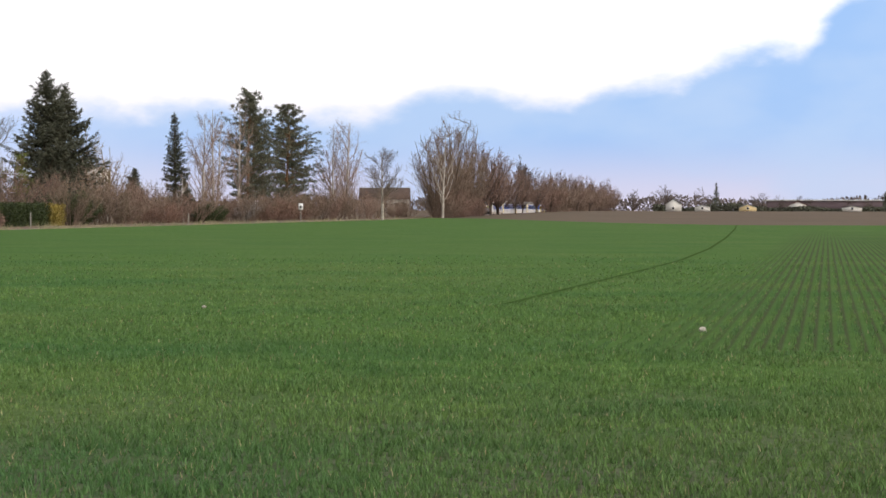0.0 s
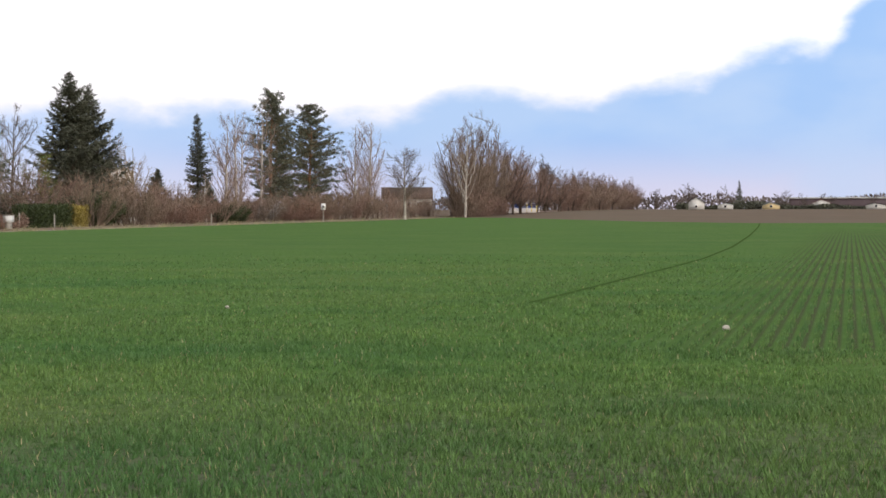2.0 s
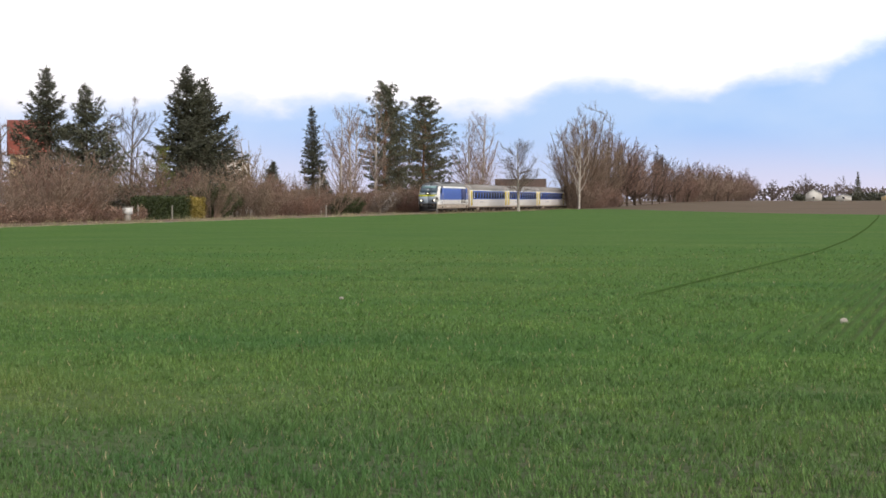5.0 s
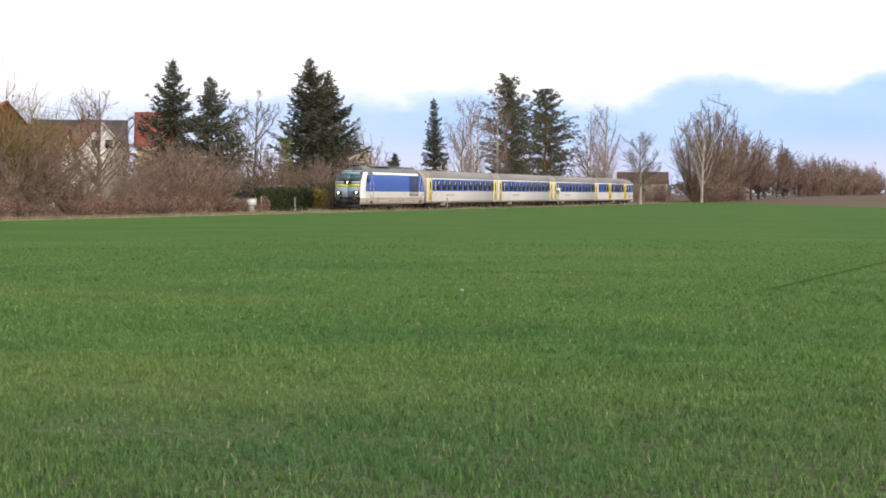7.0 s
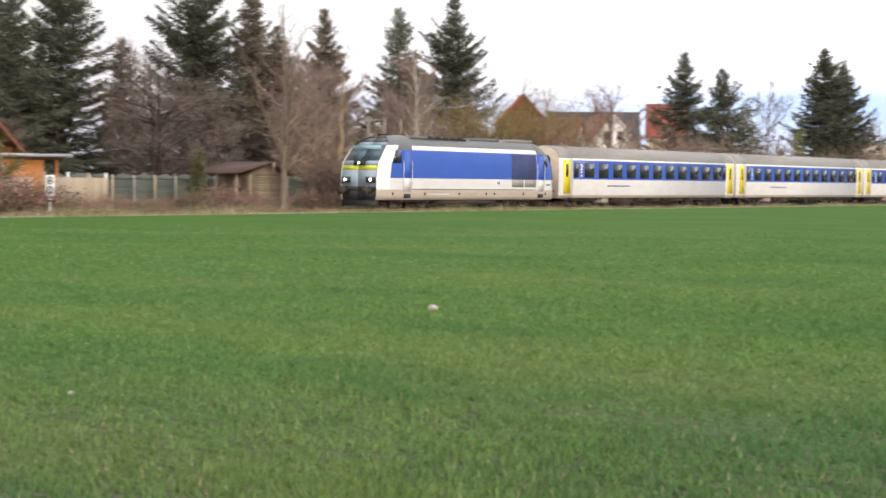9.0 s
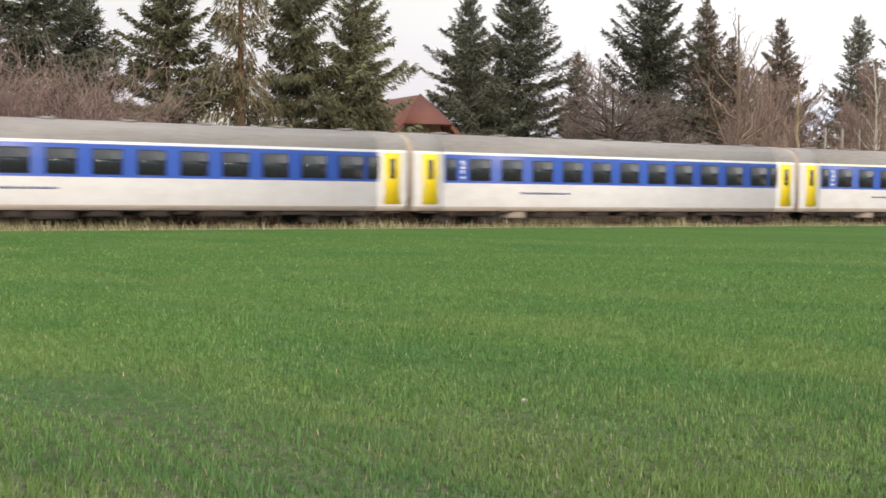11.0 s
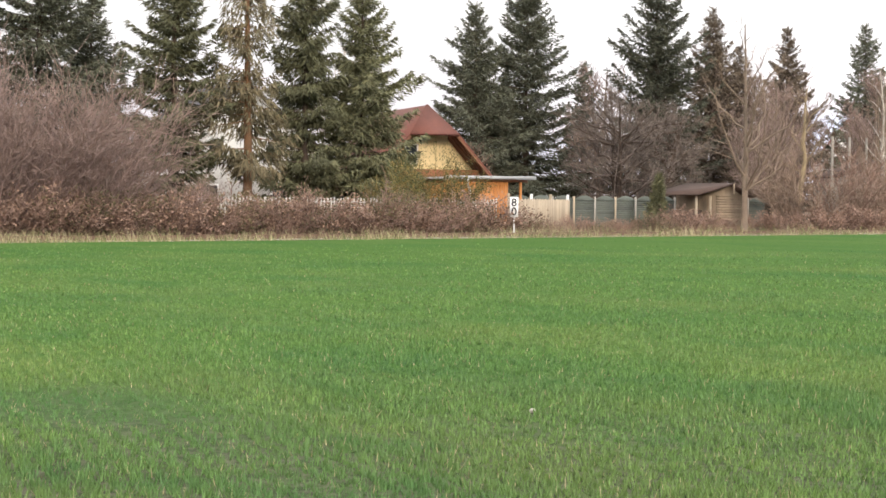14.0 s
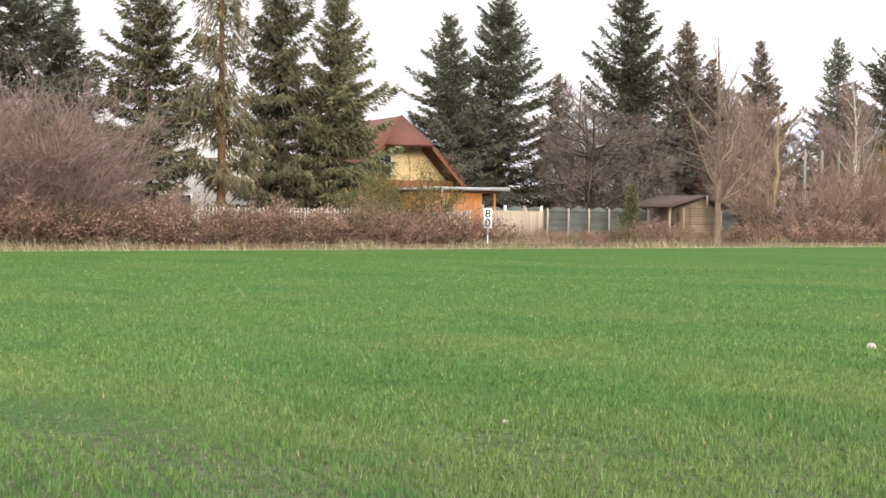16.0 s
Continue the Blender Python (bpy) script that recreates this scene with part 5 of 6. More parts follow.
def track_side():
    def mast(x, y, h, label, plate):
        p = thing("marker_post", pose(x, y, -0.05, 0, 0, -75), label, "post")
        g = Geo()
        g.prisms([(0, 0, 0)], [(0, 0, h)], 0.06, 0.06, 8)
        part("post", g, M["concrete"], p)
        if plate:
            boxpart("plate", 0.062, 0.085, -0.3, 0.3, h - 0.85, h, M["sign_white"], p)
            boxpart("mark", 0.086, 0.092, -0.12, 0.12, h - 0.6, h - 0.3, M["black"], p)
    mast(-56.2, 217.9, 2.55, "white marker board on a post beside the field", True)
    mast(-56.4, 171.5, 1.35, "short pale concrete post beside the track", False)
    mast(-63, 138.5, 1.5, "short concrete post at the end of the thicket", False)
    mast(-63.2, 146.5, 1.4, "weathered fence post before the hedge", False)
    b = thing("cable_box", pose(-62.2, 134.6, -0.1), "white cable box beside the railway", "box")
    boxpart("body", -0.25, 0.25, -0.55, 0.55, 0.75, 1.3, M["sign_white"], b)
    boxpart("lid", -0.29, 0.29, -0.6, 0.6, 1.3, 1.38, M["concrete"], b)
    boxpart("foot", -0.15, 0.15, -0.4, 0.4, 0.0, 0.75, M["concrete"], b)


def village():
    """The far edge of the brown field: low houses, sheds, dark hedges and bare trees."""
    spots = [(38.4 - 60, 640, 8, 4.2, 7.2, M["plaster_white"], M["tile_dark"], "white gabled house at the far field's edge"), (-11, 650, 8, 2.4, 3.6, M["plaster_white"], M["sheet"], "low pale shed at the far field's edge"), (6, 655, 9, 2.2, 4.0, M["plaster_yellow"], M["sheet"], "low yellowish hut at the far field's edge"), (26, 690, 9, 4, 6, M["plaster_white"], M["tile_red"], "small house beyond the hedge"), (45, 660, 10, 2.2, 3.4, M["plaster_white"], M["tile_dark"], "low hut beyond the hedge"), (75, 700, 8, 5, 7, M["plaster_white"], M["tile_dark"], "small white house beyond the hedge"), (92, 650, 12, 2.6, 4.2, M["teal"], M["teal"], "pale blue hut at the far field's edge"), (135, 660, 9, 4, 6.2, M["plaster_white"], M["tile_red"], "white house beyond the field")]
    for x, y, w, e, r, wall, roof, label in spots:
        gable_house("far_house", pose(x, y, 1.5, 0, 0, -90), label, w * 0.72, 6, e * 0.62, r * 0.62, wall, roof, 0.3, (("gable", 0, 0.6, 1.0, 1.0),))
    hall = thing("long_hall", pose(95, 1000, 1.4), "long low hall with a pale flat roof on the horizon", "hall")
    boxpart("wall", -75, 150, 0, 40, 0, 6.0, M["hall"], hall)
    boxpart("roof", -77, 152, -1, 41, 6.0, 6.8, M["plaster_white"], hall)
    rng = np.random.default_rng(21)
    g = Geo()
    n = 20000
    x = rng.uniform(-30, 210, n)
    lump = np.array([noise.noise(Vector((q * 0.06, 1.7, 0))) for q in x])
    p = np.stack([x, 666 + rng.normal(0, 2, n), 1.4 + rng.random(n) * (1.9 + 2.4 * lump)], 1)
    d = unit(rng.normal(0, 1, p.shape)) * 0.7
    g.cards(p, d, unit(np.cross(d, rng.normal(0, 1, d.shape))) * 0.35)
    tagged(part("far_hedge", g, M["needle"]), "dark hedges along the far field's edge", "hedge", kind="stuff")
    made = [bare_tree("far_tree", at(-40 + 14 * k, 700, 1.4), "distant bare tree at the village", 180 + k, 8 + 1.5 * k, M["bark_dark"], M["far_wood"], 3.4, 0.05, first=0.1, count=16, sub=6, fine=3) for k in range(3)]
    for k in range(60):
        x = -75 + 300 * rng.random()
        copy_thing(made[k % 3], at(x, 690 + 160 * rng.random(), 1.4, rng.random() * 360, (0.75 if x > -20 else 1.2) * (0.5 + 0.6 * rng.random())))
    for x, y, h in ((-6, 676, 11.5), (60, 690, 8), (98, 690, 8.5), (142, 680, 9)):
        spruce("far_conifer", at(x, y, 1.4), "distant dark conifer between houses", int(h * 10), h, 1.9, M["needle"], lush=0.7, near=False)
    g = Geo()
    n = 30000
    a = rng.uniform(-0.35, 1.2, n)
    r = rng.uniform(1150, 1250, n)
    lump = np.array([noise.noise(Vector((q * 14, 0.3, 0))) for q in a])
    p = np.stack([-np.sin(a) * r, np.cos(a) * r, rng.random(n) * (9 + 6 * lump)], 1)
    d = unit(rng.normal(0, 1, p.shape) + np.array([0, 0, 0.6])) * 3
    g.cards(p, d, unit(np.cross(d, rng.normal(0, 1, d.shape))) * 0.7)
    tagged(part("far_woods", g, M["far_wood"]), "bare woods on the horizon", "woods", kind="stuff")


def field_details():
    """Pale stones in the wheat, and the wheel track."""
    for i, (x, y, r) in enumerate(((-0.35, 21.8, 0.055), (-8.2, 25.7, 0.035), (-12.05, 16.75, 0.055), (-9.2, 8.35, 0.022))):
        bm = bmesh.new()
        bmesh.ops.create_icosphere(bm, subdivisions=2, radius=r)
        for v in bm.verts:
            v.co *= 1 + 0.6 * noise.noise(v.co * 22 + Vector((i * 3, 0, 0)))
            v.co.z *= 0.8
        me = bpy.data.meshes.new("stone")
        bm.to_mesh(me)
        bm.free()
        me.materials.append(M["stone"])
        ob = new("stone", me)
        ob.matrix_basis = pose(x, y, r * 0.4 + 0.06)
        tagged(ob, "pale stone lying between the wheat blades", "stone", "stones in the field")
    g = Geo()
    ys = np.geomspace(RUT_Y[0], RUT_Y[-1], 60)
    xs = np.interp(ys, RUT_Y, RUT_X)
    left = np.stack([xs - 0.07, ys, np.full(60, 0.058)], 1)
    right = np.stack([xs + 0.07, ys, np.full(60, 0.058)], 1)
    v = np.stack([left, right], 1).reshape(-1, 3)
    i = np.arange(59) * 2
    g.add(v, np.stack([i, i + 1, i + 3, i + 2], 1))
    tagged(part("wheel_track", g, M["trodden"]), "dark curved wheel track pressed into the wheat", "wheel track", kind="structure")


conifers()
broadleaved()
thicket()
hedges()
make_houses()
timber_shed()
wooden_shed()
fences()
speed_sign()
track_side()
village()
field_details()


# ---- the train ----
# local: y from the leading end backwards, +x the side towards the field, z over the rails
def both(profile):
    """A ring from the half-profile (x, z), listed from the bottom up to the roof's middle."""
    return profile + [(-x, z) for x, z in profile[-2::-1]]


def lathe(g, p, q, profile, k=20):
    """One closed turned body from p to q; profile: (share of the way, radius)."""
    p, q = np.array(p, float), np.array(q, float)
    w = unit(q - p)
    a = unit(np.cross(w, [0.3, 0.5, 0.8]))
    b = np.cross(w, a)
    g.loft([[p + (q - p) * t + (a * math.cos(i * 2 * math.pi / k) + b * math.sin(i * 2 * math.pi / k)) * r for i in range(k)] for t, r in profile])


def cylinder(g, p, q, r, k=20):
    lathe(g, p, q, ((0, r), (1, r)), k)


def shared(name, me, parent, m, label=""):
    ob = new(name, me)
    ob.parent = parent
    ob.matrix_basis = m
    return tagged(ob, label)


def wheel_mesh():
    g = Geo()
    lathe(g, (0, 0, 0), (0.14, 0, 0), ((0, 0.40), (0, 0.49), (0.2, 0.49), (0.24, 0.46), (1, 0.455), (1, 0.38), (0.7, 0.34), (0.7, 0.14), (1.15, 0.12)))
    return g.mesh("wheel", M["under"])


def axle_mesh():
    g = Geo()
    cylinder(g, (-0.7, 0, 0), (0.7, 0, 0), 0.09, 10)
    return g.mesh("axle", M["under"])


def bogie_mesh():
    g = Geo()
    for s in (-1, 1):
        sec = [(-1.75, 0.62), (-1.2, 0.42), (-0.6, 0.36), (0.6, 0.36), (1.2, 0.42), (1.75, 0.62), (1.75, 0.80), (-1.75, 0.80)]
        g.loft([[(x, y, z) for y, z in sec] for x in sorted((s * 0.98, s * 1.12))])
        for y in (-1.25, 1.25):
            cylinder(g, (s * 1.02, y, 0.46), (s * 1.2, y, 0.46), 0.15, 10)
            cylinder(g, (s * 1.08, y + 0.34, 0.40), (s * 1.08, y + 0.34, 0.78), 0.11, 10)
            cylinder(g, (s * 1.08, y - 0.34, 0.40), (s * 1.08, y - 0.34, 0.78), 0.11, 10)
        cylinder(g, (s * 1.1, -0.2, 0.55), (s * 1.1, -0.2, 0.95), 0.2, 12)
        cylinder(g, (s * 1.1, 0.25, 0.55), (s * 1.1, 0.25, 0.95), 0.2, 12)
    g.box(-1.0, 1.0, -0.35, 0.35, 0.5, 0.85)
    return g.mesh("bogie", M["under"])


WHEEL, AXLE, BOGIE = wheel_mesh(), axle_mesh(), bogie_mesh()


def add_bogie(parent, y):
    b = shared("bogie", BOGIE, parent, pose(0, y, 0), "brake-dusted bogie frame")
    for dy in (-1.25, 1.25):
        shared("axle", AXLE, b, pose(0, dy, 0.46))
        for s in (-1, 1):
            shared("wheel", WHEEL, b, pose(s * 0.66, dy, 0.46, 0, 0, 0 if s > 0 else 180))


def add_buffers(parent, y, out):
    for s in (-1, 1):
        g = Geo()
        cylinder(g, (s * 0.875, y, 1.05), (s * 0.875, y + out * 0.5, 1.05), 0.11, 12)
        cylinder(g, (s * 0.875, y + out * 0.5, 1.05), (s * 0.875, y + out * 0.56, 1.05), 0.24, 16)
        part("buffer", g, M["under"], parent)


HALF = [(1.33, 0.58), (1.385, 0.78), (1.41, 1.2), (1.415, 1.83), (1.41, 2.5), (1.40, 3.10), (1.385, 3.21), (1.31, 3.44), (1.12, 3.70), (0.72, 3.93), (0.0, 4.05)]


def window_mesh(w, h, split=True):
    g = Geo()
    g.box(-0.006, 0.010, -w / 2, w / 2, 0, h, 0)
    g.box(0.011, 0.016, -w / 2 + 0.05, w / 2 - 0.05, 0.05, h - 0.05, 1)
    if split:
        g.box(0.012, 0.030, -w / 2 + 0.03, w / 2 - 0.03, h * 0.55, h * 0.55 + 0.055, 0)
    return g.mesh("window", [M["black"], M["glass"]])


WIN = window_mesh(1.30, 0.98)
WIN_SMALL = window_mesh(0.62, 0.98)
DOOR_WIN = window_mesh(0.30, 0.86, False)


FIGURE_2 = figure_mesh("2", 0.50, M["white"])


def coach_body(c, sections, slots):
    g = Geo()
    ring = both(HALF)
    g.loft([[(x * w, y, z if z < 3.3 else 3.3 + (z - 3.3) * t) for x, z in ring] for y, w, t in sections], slots, closed=True, caps=True)
    return g


def ring_slots(low, side, band, line, roof):
    half = [low, side, side, band, band, line, roof, roof, roof, roof]
    return half + half[::-1] + [low]


def add_door(c, y, w, leaves=1):
    for s in (-1, 1):
        d = boxpart("door", *sorted((s * 1.395, s * 1.428)), y, y + w, 0.88, 3.08, M["yellow"], c, "yellow passenger door")
        for i in range(leaves):
            wy = y + w * (i + 0.5) / leaves
            shared("door_window", DOOR_WIN, d, pose(s * 1.43, wy, 1.98, 0, 0, 0 if s > 0 else 180))
        if leaves > 1:
            boxpart("seam", *sorted((s * 1.428, s * 1.433)), y + w / 2 - 0.012, y + w / 2 + 0.012, 0.9, 3.06, M["under"], d)
        for q in (y + 0.08, y + w - 0.08):
            g = Geo()
            g.prisms([(s * 1.45, q, 1.3)], [(s * 1.45, q, 2.1)], 0.014, 0.014, 6)
            part("handrail", g, M["silver"], d)
        boxpart("step", *sorted((s * 1.05, s * 1.36)), y + 0.05, y + w - 0.05, 0.48, 0.54, M["under"], c)


def underframe(c, length, seed):
    rng = np.random.default_rng(seed)
    y = 6.2
    while y < length - 6.5:
        w = 0.6 + 1.5 * rng.random()
        z = 0.22 + 0.2 * rng.random()
        boxpart("equipment_box", -1.2, 1.2, y, y + w, z, 0.66, M["under"] if rng.random() < 0.75 else M["skirt"], c)
        y += w + 0.2 + rng.random() * 0.9
    boxpart("sole_bar", -1.1, 1.1, 0.5, length - 0.5, 0.55, 0.72, M["under"], c)


def bars(c, y0, y1, z0, z1, n, mat, x=1.4165, name="lettering"):
    """Lettering too small to read: a row of little bars."""
    rng = np.random.default_rng(int(y0 * 100))
    g = Geo()
    y = y0
    for i in range(n):
        w = (y1 - y0) / n
        for s in (1,):
            g.box(s * x, s * x + 0.003, y, y + w * 0.72, z0, z0 + (z1 - z0) * (0.7 + 0.3 * rng.random()))
        y += w
    part(name, g, mat, c)


def logo(c, y, z):
    """The operator's mark, as plain pale shapes."""
    shared("class_figure", FIGURE_2, c, pose(1.419, y, z + 0.50, 90, 0, 90), "white class figure")
    g = Geo()
    g.box(1.4165, 1.4195, y - 0.10, y + 0.06, z + 0.27, z + 0.43)
    g.box(1.4165, 1.4195, y - 0.12, y + 0.10, z + 0.05, z + 0.14)
    part("mark", g, M["white"], c)


def coach(name, label, first=False):
    c = thing(name, pose(0, 0, 0), label, "railway carriage", "carriages of the train")
    mats = [M["skirt"], M["silver"], M["blue"], M["white"], M["roof_dirty"], M["cream"]]
    L = 26.4
    white_end = ring_slots(0, 1, 1, 3, 4)
    for y0, y1 in ((0.18, 1.85), (L - 1.85, L - 0.18)):
        lead = y0 < 1
        secs = [(y0, 0.93, 0.95), (y0 + 0.12, 0.985, 1), (y0 + 0.35, 1, 1), (y1, 1, 1)] if lead else [(y0, 1, 1), (y1 - 0.35, 1, 1), (y1 - 0.12, 0.985, 1), (y1, 0.93, 0.95)]
        part("end_body", coach_body(c, secs, white_end), mats, c)
    part("body", coach_body(c, [(1.85, 1, 1), (L - 1.85, 1, 1)], ring_slots(0, 1, 2, 5 if first else 3, 4)), mats, c)
    for y in (0.62, L - 1.5):
        add_door(c, y, 0.88)
    for s in (-1, 1):
        for k in range(11):
            shared("window", WIN, c, pose(s * 1.411, 3.95 + 1.92 * k, 1.94, 0, 0, 0 if s > 0 else 180))
        shared("window", WIN_SMALL, c, pose(s * 1.411, 2.25, 1.94, 0, 0, 0 if s > 0 else 180))
        shared("window", WIN_SMALL, c, pose(s * 1.411, L - 2.1, 1.94, 0, 0, 0 if s > 0 else 180))
    logo(c, 2.92, 1.98)
    bars(c, 6.4, 9.6, 1.36, 1.47, 24, M["blue_grille"])
    for y in (0.0, L - 0.36):
        g = Geo()
        g.loft([[(x, y + q, z) for x, z in ((-0.62, 1.1), (0.62, 1.1), (0.66, 3.2), (0.5, 3.4), (-0.5, 3.4), (-0.66, 3.2))] for q in (0, 0.18, 0.36)])
        part("gangway", g, M["black"], c, "black rubber gangway bellows")
    add_bogie(c, 3.7)
    add_bogie(c, L - 3.7)
    underframe(c, L, 3)
    add_buffers(c, 0.25, -1)
    add_buffers(c, L - 0.25, 1)
    for k in range(7):
        boxpart("roof_vent", -0.25, 0.25, 2.5 + k * 3.5, 3.0 + k * 3.5, 4.02, 4.12, M["roof_dirty"], c)
    return c


def steering_car():
    c = thing("driving_trailer", pose(0, 0, 0), "silver and blue driving trailer with yellow double doors", "railway carriage", "carriages of the train")
    mats = [M["skirt"], M["silver"], M["blue"], M["white"], M["roof_dirty"]]
    L = 26.4
    ring = both(HALF)
    part("end_body", coach_body(c, [(0.18, 0.93, 0.95), (0.3, 0.985, 1), (0.5, 1, 1), (0.75, 1, 1)], ring_slots(0, 1, 1, 3, 4)), mats, c)
    part("body", coach_body(c, [(0.75, 1, 1), (22.2, 1, 1), (23.2, 1, 0.97), (24.6, 0.995, 0.80), (25.5, 0.975, 0.52), (25.72, 0.96, 0.38)], ring_slots(0, 1, 2, 3, 4)), mats, c)
    g = Geo()
    front = [[(x * w, y, max(0.58, z if z < 3.3 else 3.3 + (z - 3.3) * t)) for x, z in ring] for y, w, t in ((25.72, 0.96, 0.38), (26.05, 0.93, 0.2), (26.3, 0.80, 0.02))]
    g.loft(front, ring_slots(0, 1, 1, 3, 4))
    part("cab_front", g, mats, c)
    boxpart("windscreen", -1.0, 1.0, 26.2, 26.32, 2.2, 3.1, M["glass"], c)
    boxpart("skirt", -1.25, 1.25, 25.5, 26.2, 0.28, 0.7, M["silver"], c, "light grey bumper skirt")
    for y in (7.5, 18.4):
        add_door(c, y, 1.85, 2)
    for s in (-1, 1):
        t = 0 if s > 0 else 180
        for y in (1.3, 2.9, 5.1, 6.7, 10.2, 12.4, 13.9, 15.4, 17.4, 21.0, 22.9):
            shared("window", WIN_SMALL if y in (1.3, 2.9) else WIN, c, pose(s * 1.411, y, 1.94, 0, 0, t))
        shared("window", WIN_SMALL, c, pose(s * 1.39, 25.1, 2.0, 0, 0, t))
    for y in (5.95, 11.25, 16.45, 22.0):
        logo(c, y, 1.98)
    bars(c, 22.3, 23.6, 1.15, 1.32, 5, M["blue_grille"])
    bars(c, 24.6, 25.4, 1.15, 1.4, 3, M["tile_bright"])
    g = Geo()
    g.loft([[(x, q, z) for x, z in ((-0.62, 1.1), (0.62, 1.1), (0.66, 3.2), (0.5, 3.4), (-0.5, 3.4), (-0.66, 3.2))] for q in (0, 0.18, 0.36)])
    part("gangway", g, M["black"], c, "black rubber gangway bellows")
    add_bogie(c, 3.7)
    add_bogie(c, L - 4.0)
    underframe(c, L, 8)
    add_buffers(c, 0.25, -1)
    add_buffers(c, 26.1, 1)
    boxpart("roof_box", -0.4, 0.4, 21.6, 22.6, 3.98, 4.12, M["roof_dirty"], c)
    return c


def locomotive():
    c = thing("diesel_locomotive", pose(0, 0, 0), "blue and white diesel locomotive with sloping cab and lit headlamps", "locomotive")
    L = 19.0
    half = [(1.34, 0.50), (1.42, 0.72), (1.43, 1.10), (1.435, 1.75), (1.43, 2.60), (1.40, 3.38), (1.33, 3.62), (1.12, 3.90), (0.70, 4.16), (0.0, 4.25)]
    ring = both(half)

    def yf(z, lower=0.25):
        return lower + (0 if z < 2.2 else 0.30 * (z - 2.2) + 0.32 * (z - 2.2) ** 2)

    def section(y, w=1.0, t=1.0, lean=0.0, back=False):
        out = []
        for x, z in ring:
            zz = z if z < 3.4 else 3.4 + (z - 3.4) * t
            dy = (yf(z) - 0.25) * lean
            out.append((x * w, y - dy if back else y + dy, zz))
        return out

    mats = [M["skirt"], M["silver"], M["blue"], M["white"], M["loco_roof"]]

    def slots(low, side, band, line, roof):
        h = [low, low, side, band, band, line, roof, roof, roof]
        return h + h[::-1] + [low]
    g = Geo()
    g.loft([section(0.25, 0.90, 0.93, 1.0), section(0.55, 0.96, 0.97, 0.98), section(0.95, 0.99, 1.0, 0.92), section(1.35, 1, 1, 0.85)], slots(0, 1, 1, 1, 4), caps=False)
    part("front_shell", g, [M["skirt"], M["white"], M["blue"], M["white"], M["loco_roof"]], c, "white painted cab corner")
    g = Geo()
    g.loft([section(1.35, 1, 1, 0.85), section(3.5, 1, 1, 0.0)], slots(0, 1, 2, 4, 4), caps=False)
    part("cab_body", g, mats, c)
    g = Geo()
    g.loft([section(3.5), section(16.8)], slots(0, 1, 2, 3, 4), caps=False)
    part("body", g, mats, c)
    g = Geo()
    g.loft([section(16.8), section(18.0, 1, 1, 0.55, True), section(18.6, 0.97, 0.97, 0.75, True), section(19.0, 0.91, 0.88, 0.95, True)], slots(0, 1, 2, 4, 4), caps=True)
    part("rear_cab_body", g, mats, c)
    # front face, level by level
    levels = [(0.50, 1.20), (1.02, 1.27), (1.25, 1.28), (2.2, 1.29), (2.45, 1.285), (2.72, 1.28), (3.62, 1.23), (3.82, 1.08), (4.06, 0.66), (4.17, 0.05)]
    names = [("bumper", "black"), ("bumper", "black"), ("nose_panel", "steelblue"), ("front_stripe", "lime"), ("nose_panel", "steelblue"), ("windscreen", "glass_blue"), ("roof_front", "steelblue"), ("roof_front", "loco_roof"), ("roof_front", "loco_roof")]
    for (z0, w0), (z1, w1), (nm, mt) in zip(levels, levels[1:], names):
        g = Geo()
        y0, y1 = yf(z0) - 0.02, yf(z1) - 0.02
        if z1 > 3.4:
            y1 = yf(z1) + 0.05
        bow = 0.16
        for a, b in ((-1, 0), (0, 1)):
            v = []
            for dy in (0, 0.25):
                v += [(a * w0, y0 + bow * a * a + dy, z0), (b * w0, y0 + bow * b * b + dy, z0), (b * w1, y1 + bow * b * b + dy, z1), (a * w1, y1 + bow * a * a + dy, z1)]
            g.add(v, [(0, 1, 2, 3), (7, 6, 5, 4), (0, 4, 5, 1), (2, 6, 7, 3), (1, 5, 6, 2), (0, 3, 7, 4)])
        part(nm, g, M[mt], c)
    for x in (-0.45, 0.4):
        g = Geo()
        g.prisms([(x, yf(2.75) - 0.05, 2.75)], [(x + 0.15, yf(3.3) - 0.02, 3.3)], 0.015, 0.012, 5)
        part("wiper", g, M["black"], c)
    boxpart("blind", -0.95, 0.95, yf(3.35) + 0.05, yf(3.35) + 0.12, 3.38, 3.6, M["teal"], c, "pale sun blind")
    for s in (-1, 1):
        h = boxpart("headlamp", s * 0.86 - 0.27, s * 0.86 + 0.27, 0.18, 0.5, 1.48, 1.80, M["black"], c)
        g = Geo()
        cylinder(g, (s * 0.92, 0.19, 1.64), (s * 0.92, 0.165, 1.64), 0.095, 16)
        part("lens", g, M["lamp"], h, "lit white lamp")
        g = Geo()
        cylinder(g, (s * 0.70, 0.19, 1.64), (s * 0.70, 0.17, 1.64), 0.08, 12)
        part("tail_lens", g, M["glass"], h)
    h = boxpart("top_lamp_box", -0.34, 0.34, yf(2.55) - 0.12, yf(2.55) + 0.2, 2.46, 2.72, M["black"], c)
    g = Geo()
    cylinder(g, (0, yf(2.55) - 0.11, 2.6), (0, yf(2.55) - 0.14, 2.6), 0.075, 14)
    part("lens", g, M["lamp"], h, "lit white lamp")
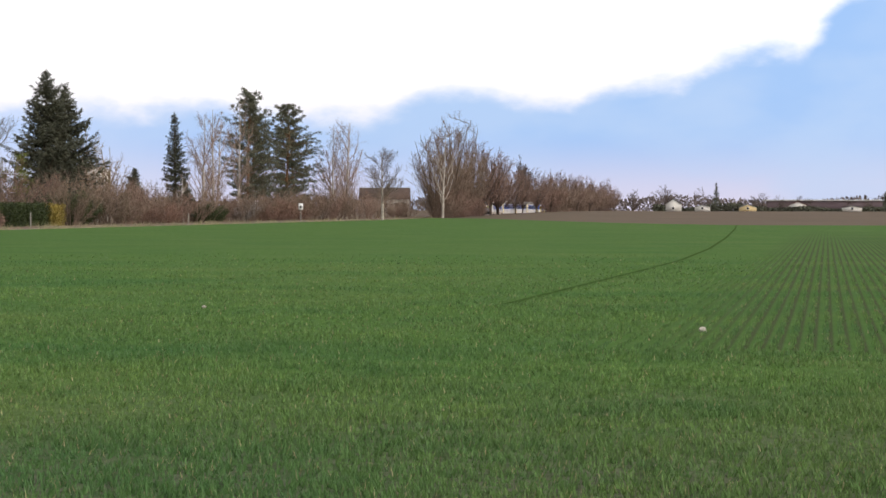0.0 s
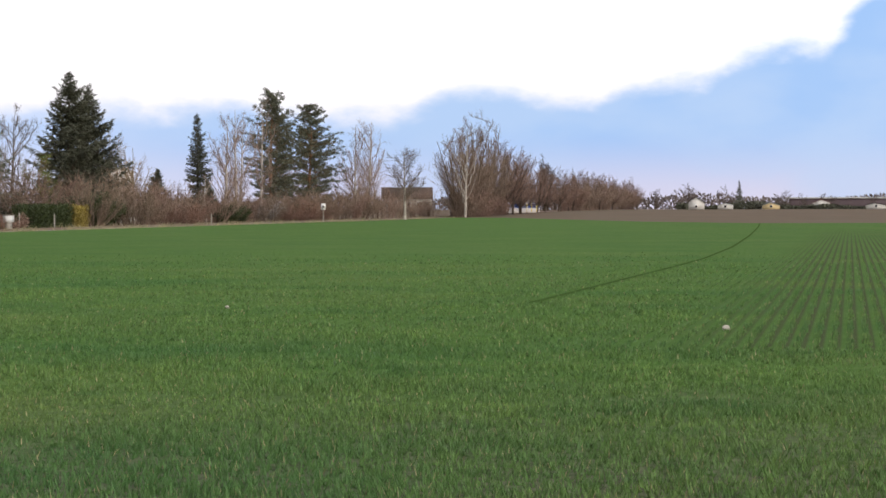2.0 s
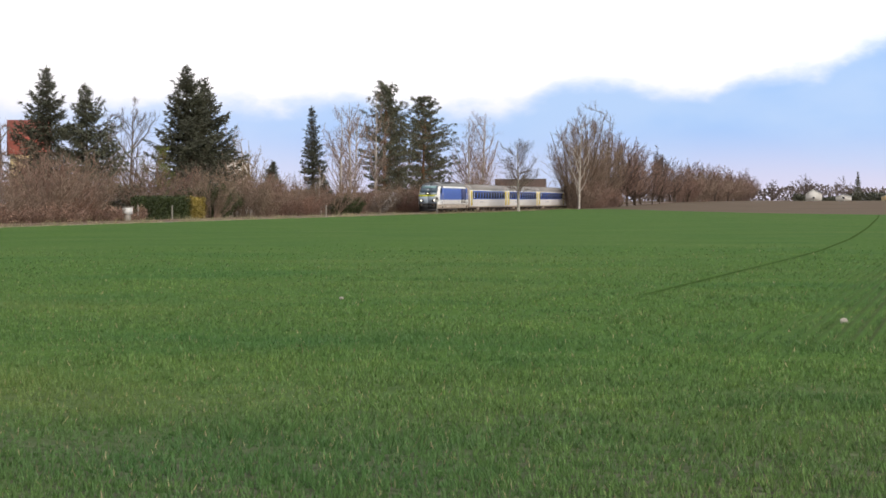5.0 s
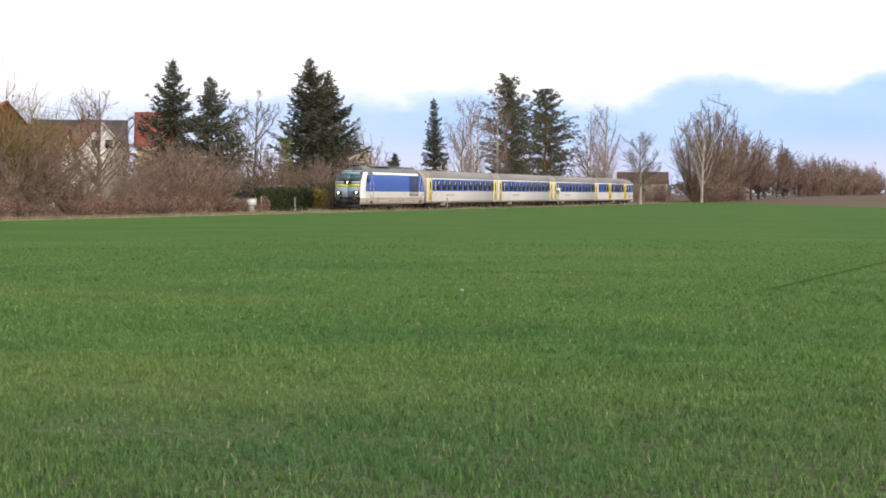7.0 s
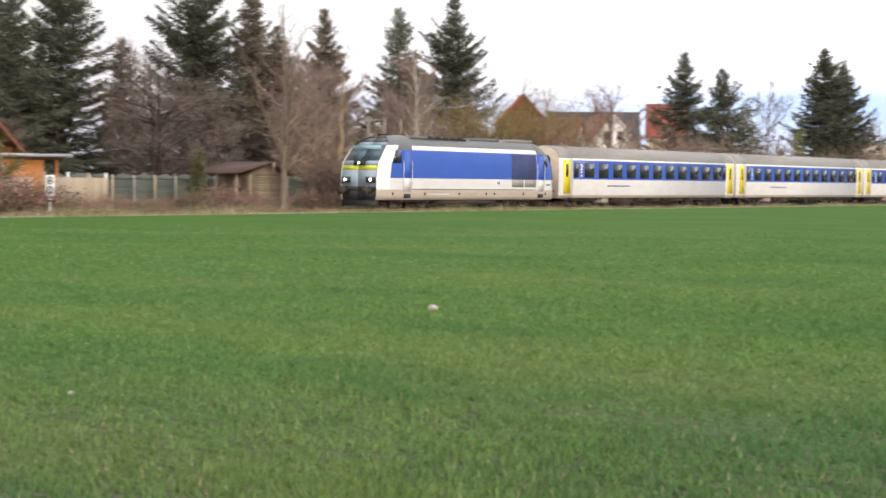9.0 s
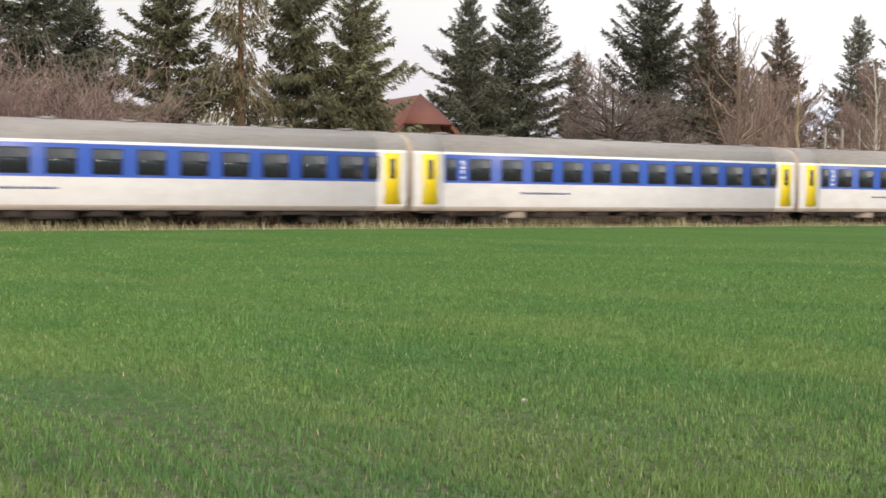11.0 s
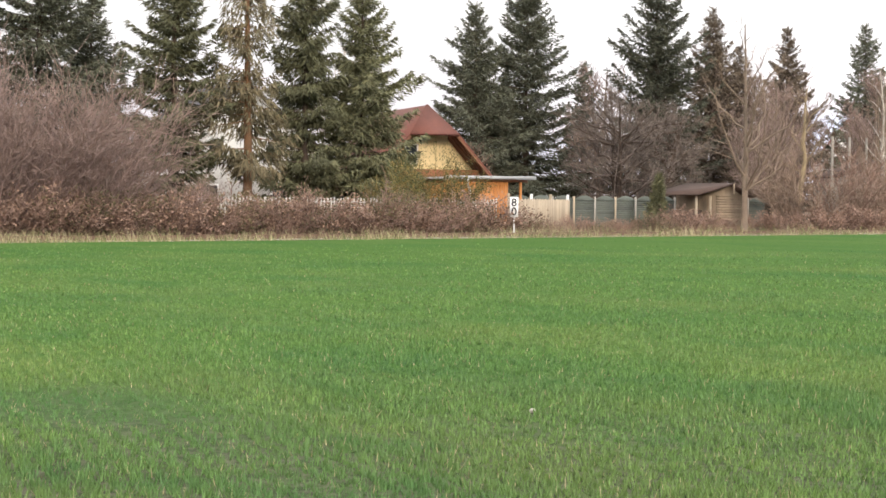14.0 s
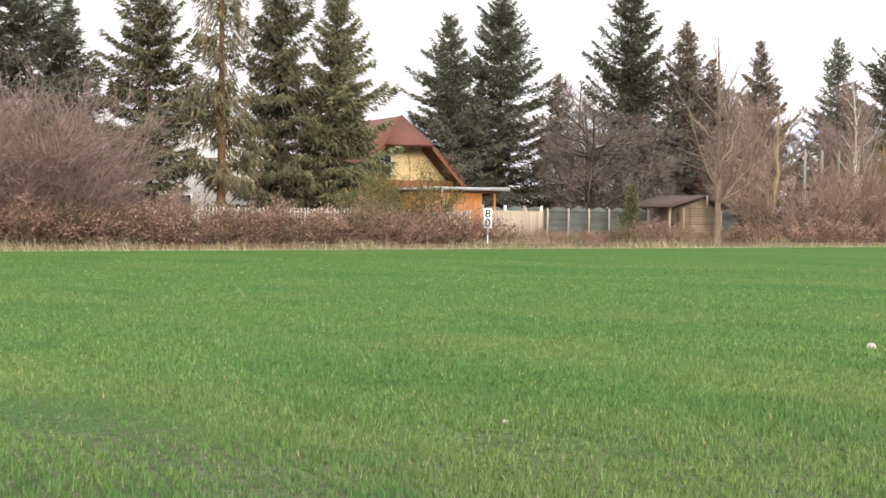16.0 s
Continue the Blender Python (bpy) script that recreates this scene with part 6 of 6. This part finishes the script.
    for s in (-1, 1):
        boxpart("lamp_support", s * 0.28 - 0.05, s * 0.28 + 0.05, yf(2.6) - 0.1, yf(2.6) + 0.1, 2.5, 2.82, M["black"], c)
        # cab side windows, doors with handrails, rear cab windows
        t = 0 if s > 0 else 180
        for y, nm in ((2.0, "cab_window"), (17.75, "cab_window")):
            g = Geo()
            q = 0.42 if y < 5 else 0.40
            k = 1 if y < 5 else -1
            sec = [(y - q * k, 2.6), (y + q * k, 2.6), (y + q * k, 3.34), (y - (q - 0.30) * k, 3.34)]
            g.loft([[(x, yy, z) for yy, z in sec] for x in (s * 1.36, s * 1.437)])
            part(nm, g, M["glass"], c)
        for y in (2.62, 16.95):
            d = boxpart("cab_door", *sorted((s * 1.40, s * 1.441)), y, y + 0.72, 1.0, 3.3, M["blue"], c)
            boxpart("lower_panel", *sorted((s * 1.4405, s * 1.4445)), y, y + 0.72, 1.0, 1.75, M["silver"], d)
            for q in (y - 0.06, y + 0.78):
                g = Geo()
                g.prisms([(s * 1.49, q, 1.2)], [(s * 1.49, q, 2.75)], 0.02, 0.02, 6)
                part("handrail", g, M["silver"], d, "bright steel handrail")
            boxpart("step", *sorted((s * 1.05, s * 1.44)), y + 0.05, y + 0.67, 0.62, 0.86, M["black"], c)
        gr = boxpart("grille", *sorted((s * 1.40, s * 1.442)), 13.95, 16.75, 1.76, 3.36, M["blue_grille"], c, "dull blue cooling grille")
        for i in range(14):
            boxpart("slat", *sorted((s * 1.442, s * 1.449)), 14.0, 16.7, 1.82 + i * 0.108, 1.87 + i * 0.108, M["blue_grille"], gr)
        for y0, y1 in ((13.95, 15.3), (15.42, 16.75)):
            boxpart("lower_grille", *sorted((s * 1.40, s * 1.441)), y0, y1, 1.28, 1.745, M["grey_grille"], c)
        boxpart("frame_line", *sorted((s * 1.425, s * 1.4405)), 3.4, 16.8, 1.10, 1.135, M["black"], c)
        for i, y in enumerate((1.6, 4.7, 8.2, 11.1, 12.0, 15.3, 17.9)):
            g = Geo()
            cylinder(g, (s * 1.40, y, 0.86), (s * 1.445, y, 0.86), 0.08, 10)
            part("filler_cap", g, M["under"], c)
    bars(c, 5.0, 7.2, 0.80, 0.87, 16, M["white"], 1.437)
    bars(c, 12.3, 12.6, 1.45, 1.65, 2, M["blue"], 1.439)
    bars(c, 18.0, 18.5, 1.4, 1.5, 4, M["blue_grille"], 1.437)
    # roof: fan deck, exhaust and hatches
    boxpart("roof_deck", -0.95, 0.95, 4.0, 9.6, 4.06, 4.22, M["loco_roof"], c)
    for i in range(5):
        boxpart("roof_grille", 0.6, 0.98, 5.6 + i * 0.75, 6.2 + i * 0.75, 4.10, 4.24, M["black"], c)
    boxpart("roof_hatch", -0.8, 0.8, 10.2, 13.4, 4.1, 4.26, M["loco_roof"], c)
    boxpart("roof_hatch", -0.8, 0.8, 14.2, 17.2, 4.1, 4.27, M["roof_dirty"], c)
    boxpart("horn_box", -0.3, 0.3, 2.4, 3.0, 4.15, 4.3, M["black"], c)
    boxpart("fuel_tank", -1.25, 1.25, 6.6, 12.4, 0.25, 0.6, M["under"], c)
    add_bogie(c, 4.0)
    add_bogie(c, 15.0)
    boxpart("snow_plough", -1.2, 1.2, 0.3, 0.6, 0.15, 0.52, M["black"], c)
    add_buffers(c, 0.3, -1)
    add_buffers(c, 18.8, 1)
    return c


LOCO = locomotive()
COACH_1 = coach("passenger_coach", "silver and blue passenger coach with yellow end doors")
COACH_2 = copy_thing(COACH_1, pose(0, 0, 0))
COACH_3 = coach("passenger_coach", "silver and blue coach with a pale yellow line over the windows", True)
DRIVER = steering_car()

wheat()
verge()


def motions():
    """The train runs past at an even 37.6 m/s."""
    times = [0.0, 0.1] + [0.5 * k for k in range(1, 32)] + [15.9, 16.0]
    for car, back in ((LOCO, -19.55), (COACH_1, 0.0), (COACH_2, 26.4), (COACH_3, 52.8), (DRIVER, 79.2)):
        walk(car, [(t, pose(TRACK, 57.1 + 37.6 * (10.0 - t) + back, RAIL)) for t in times])


motions()
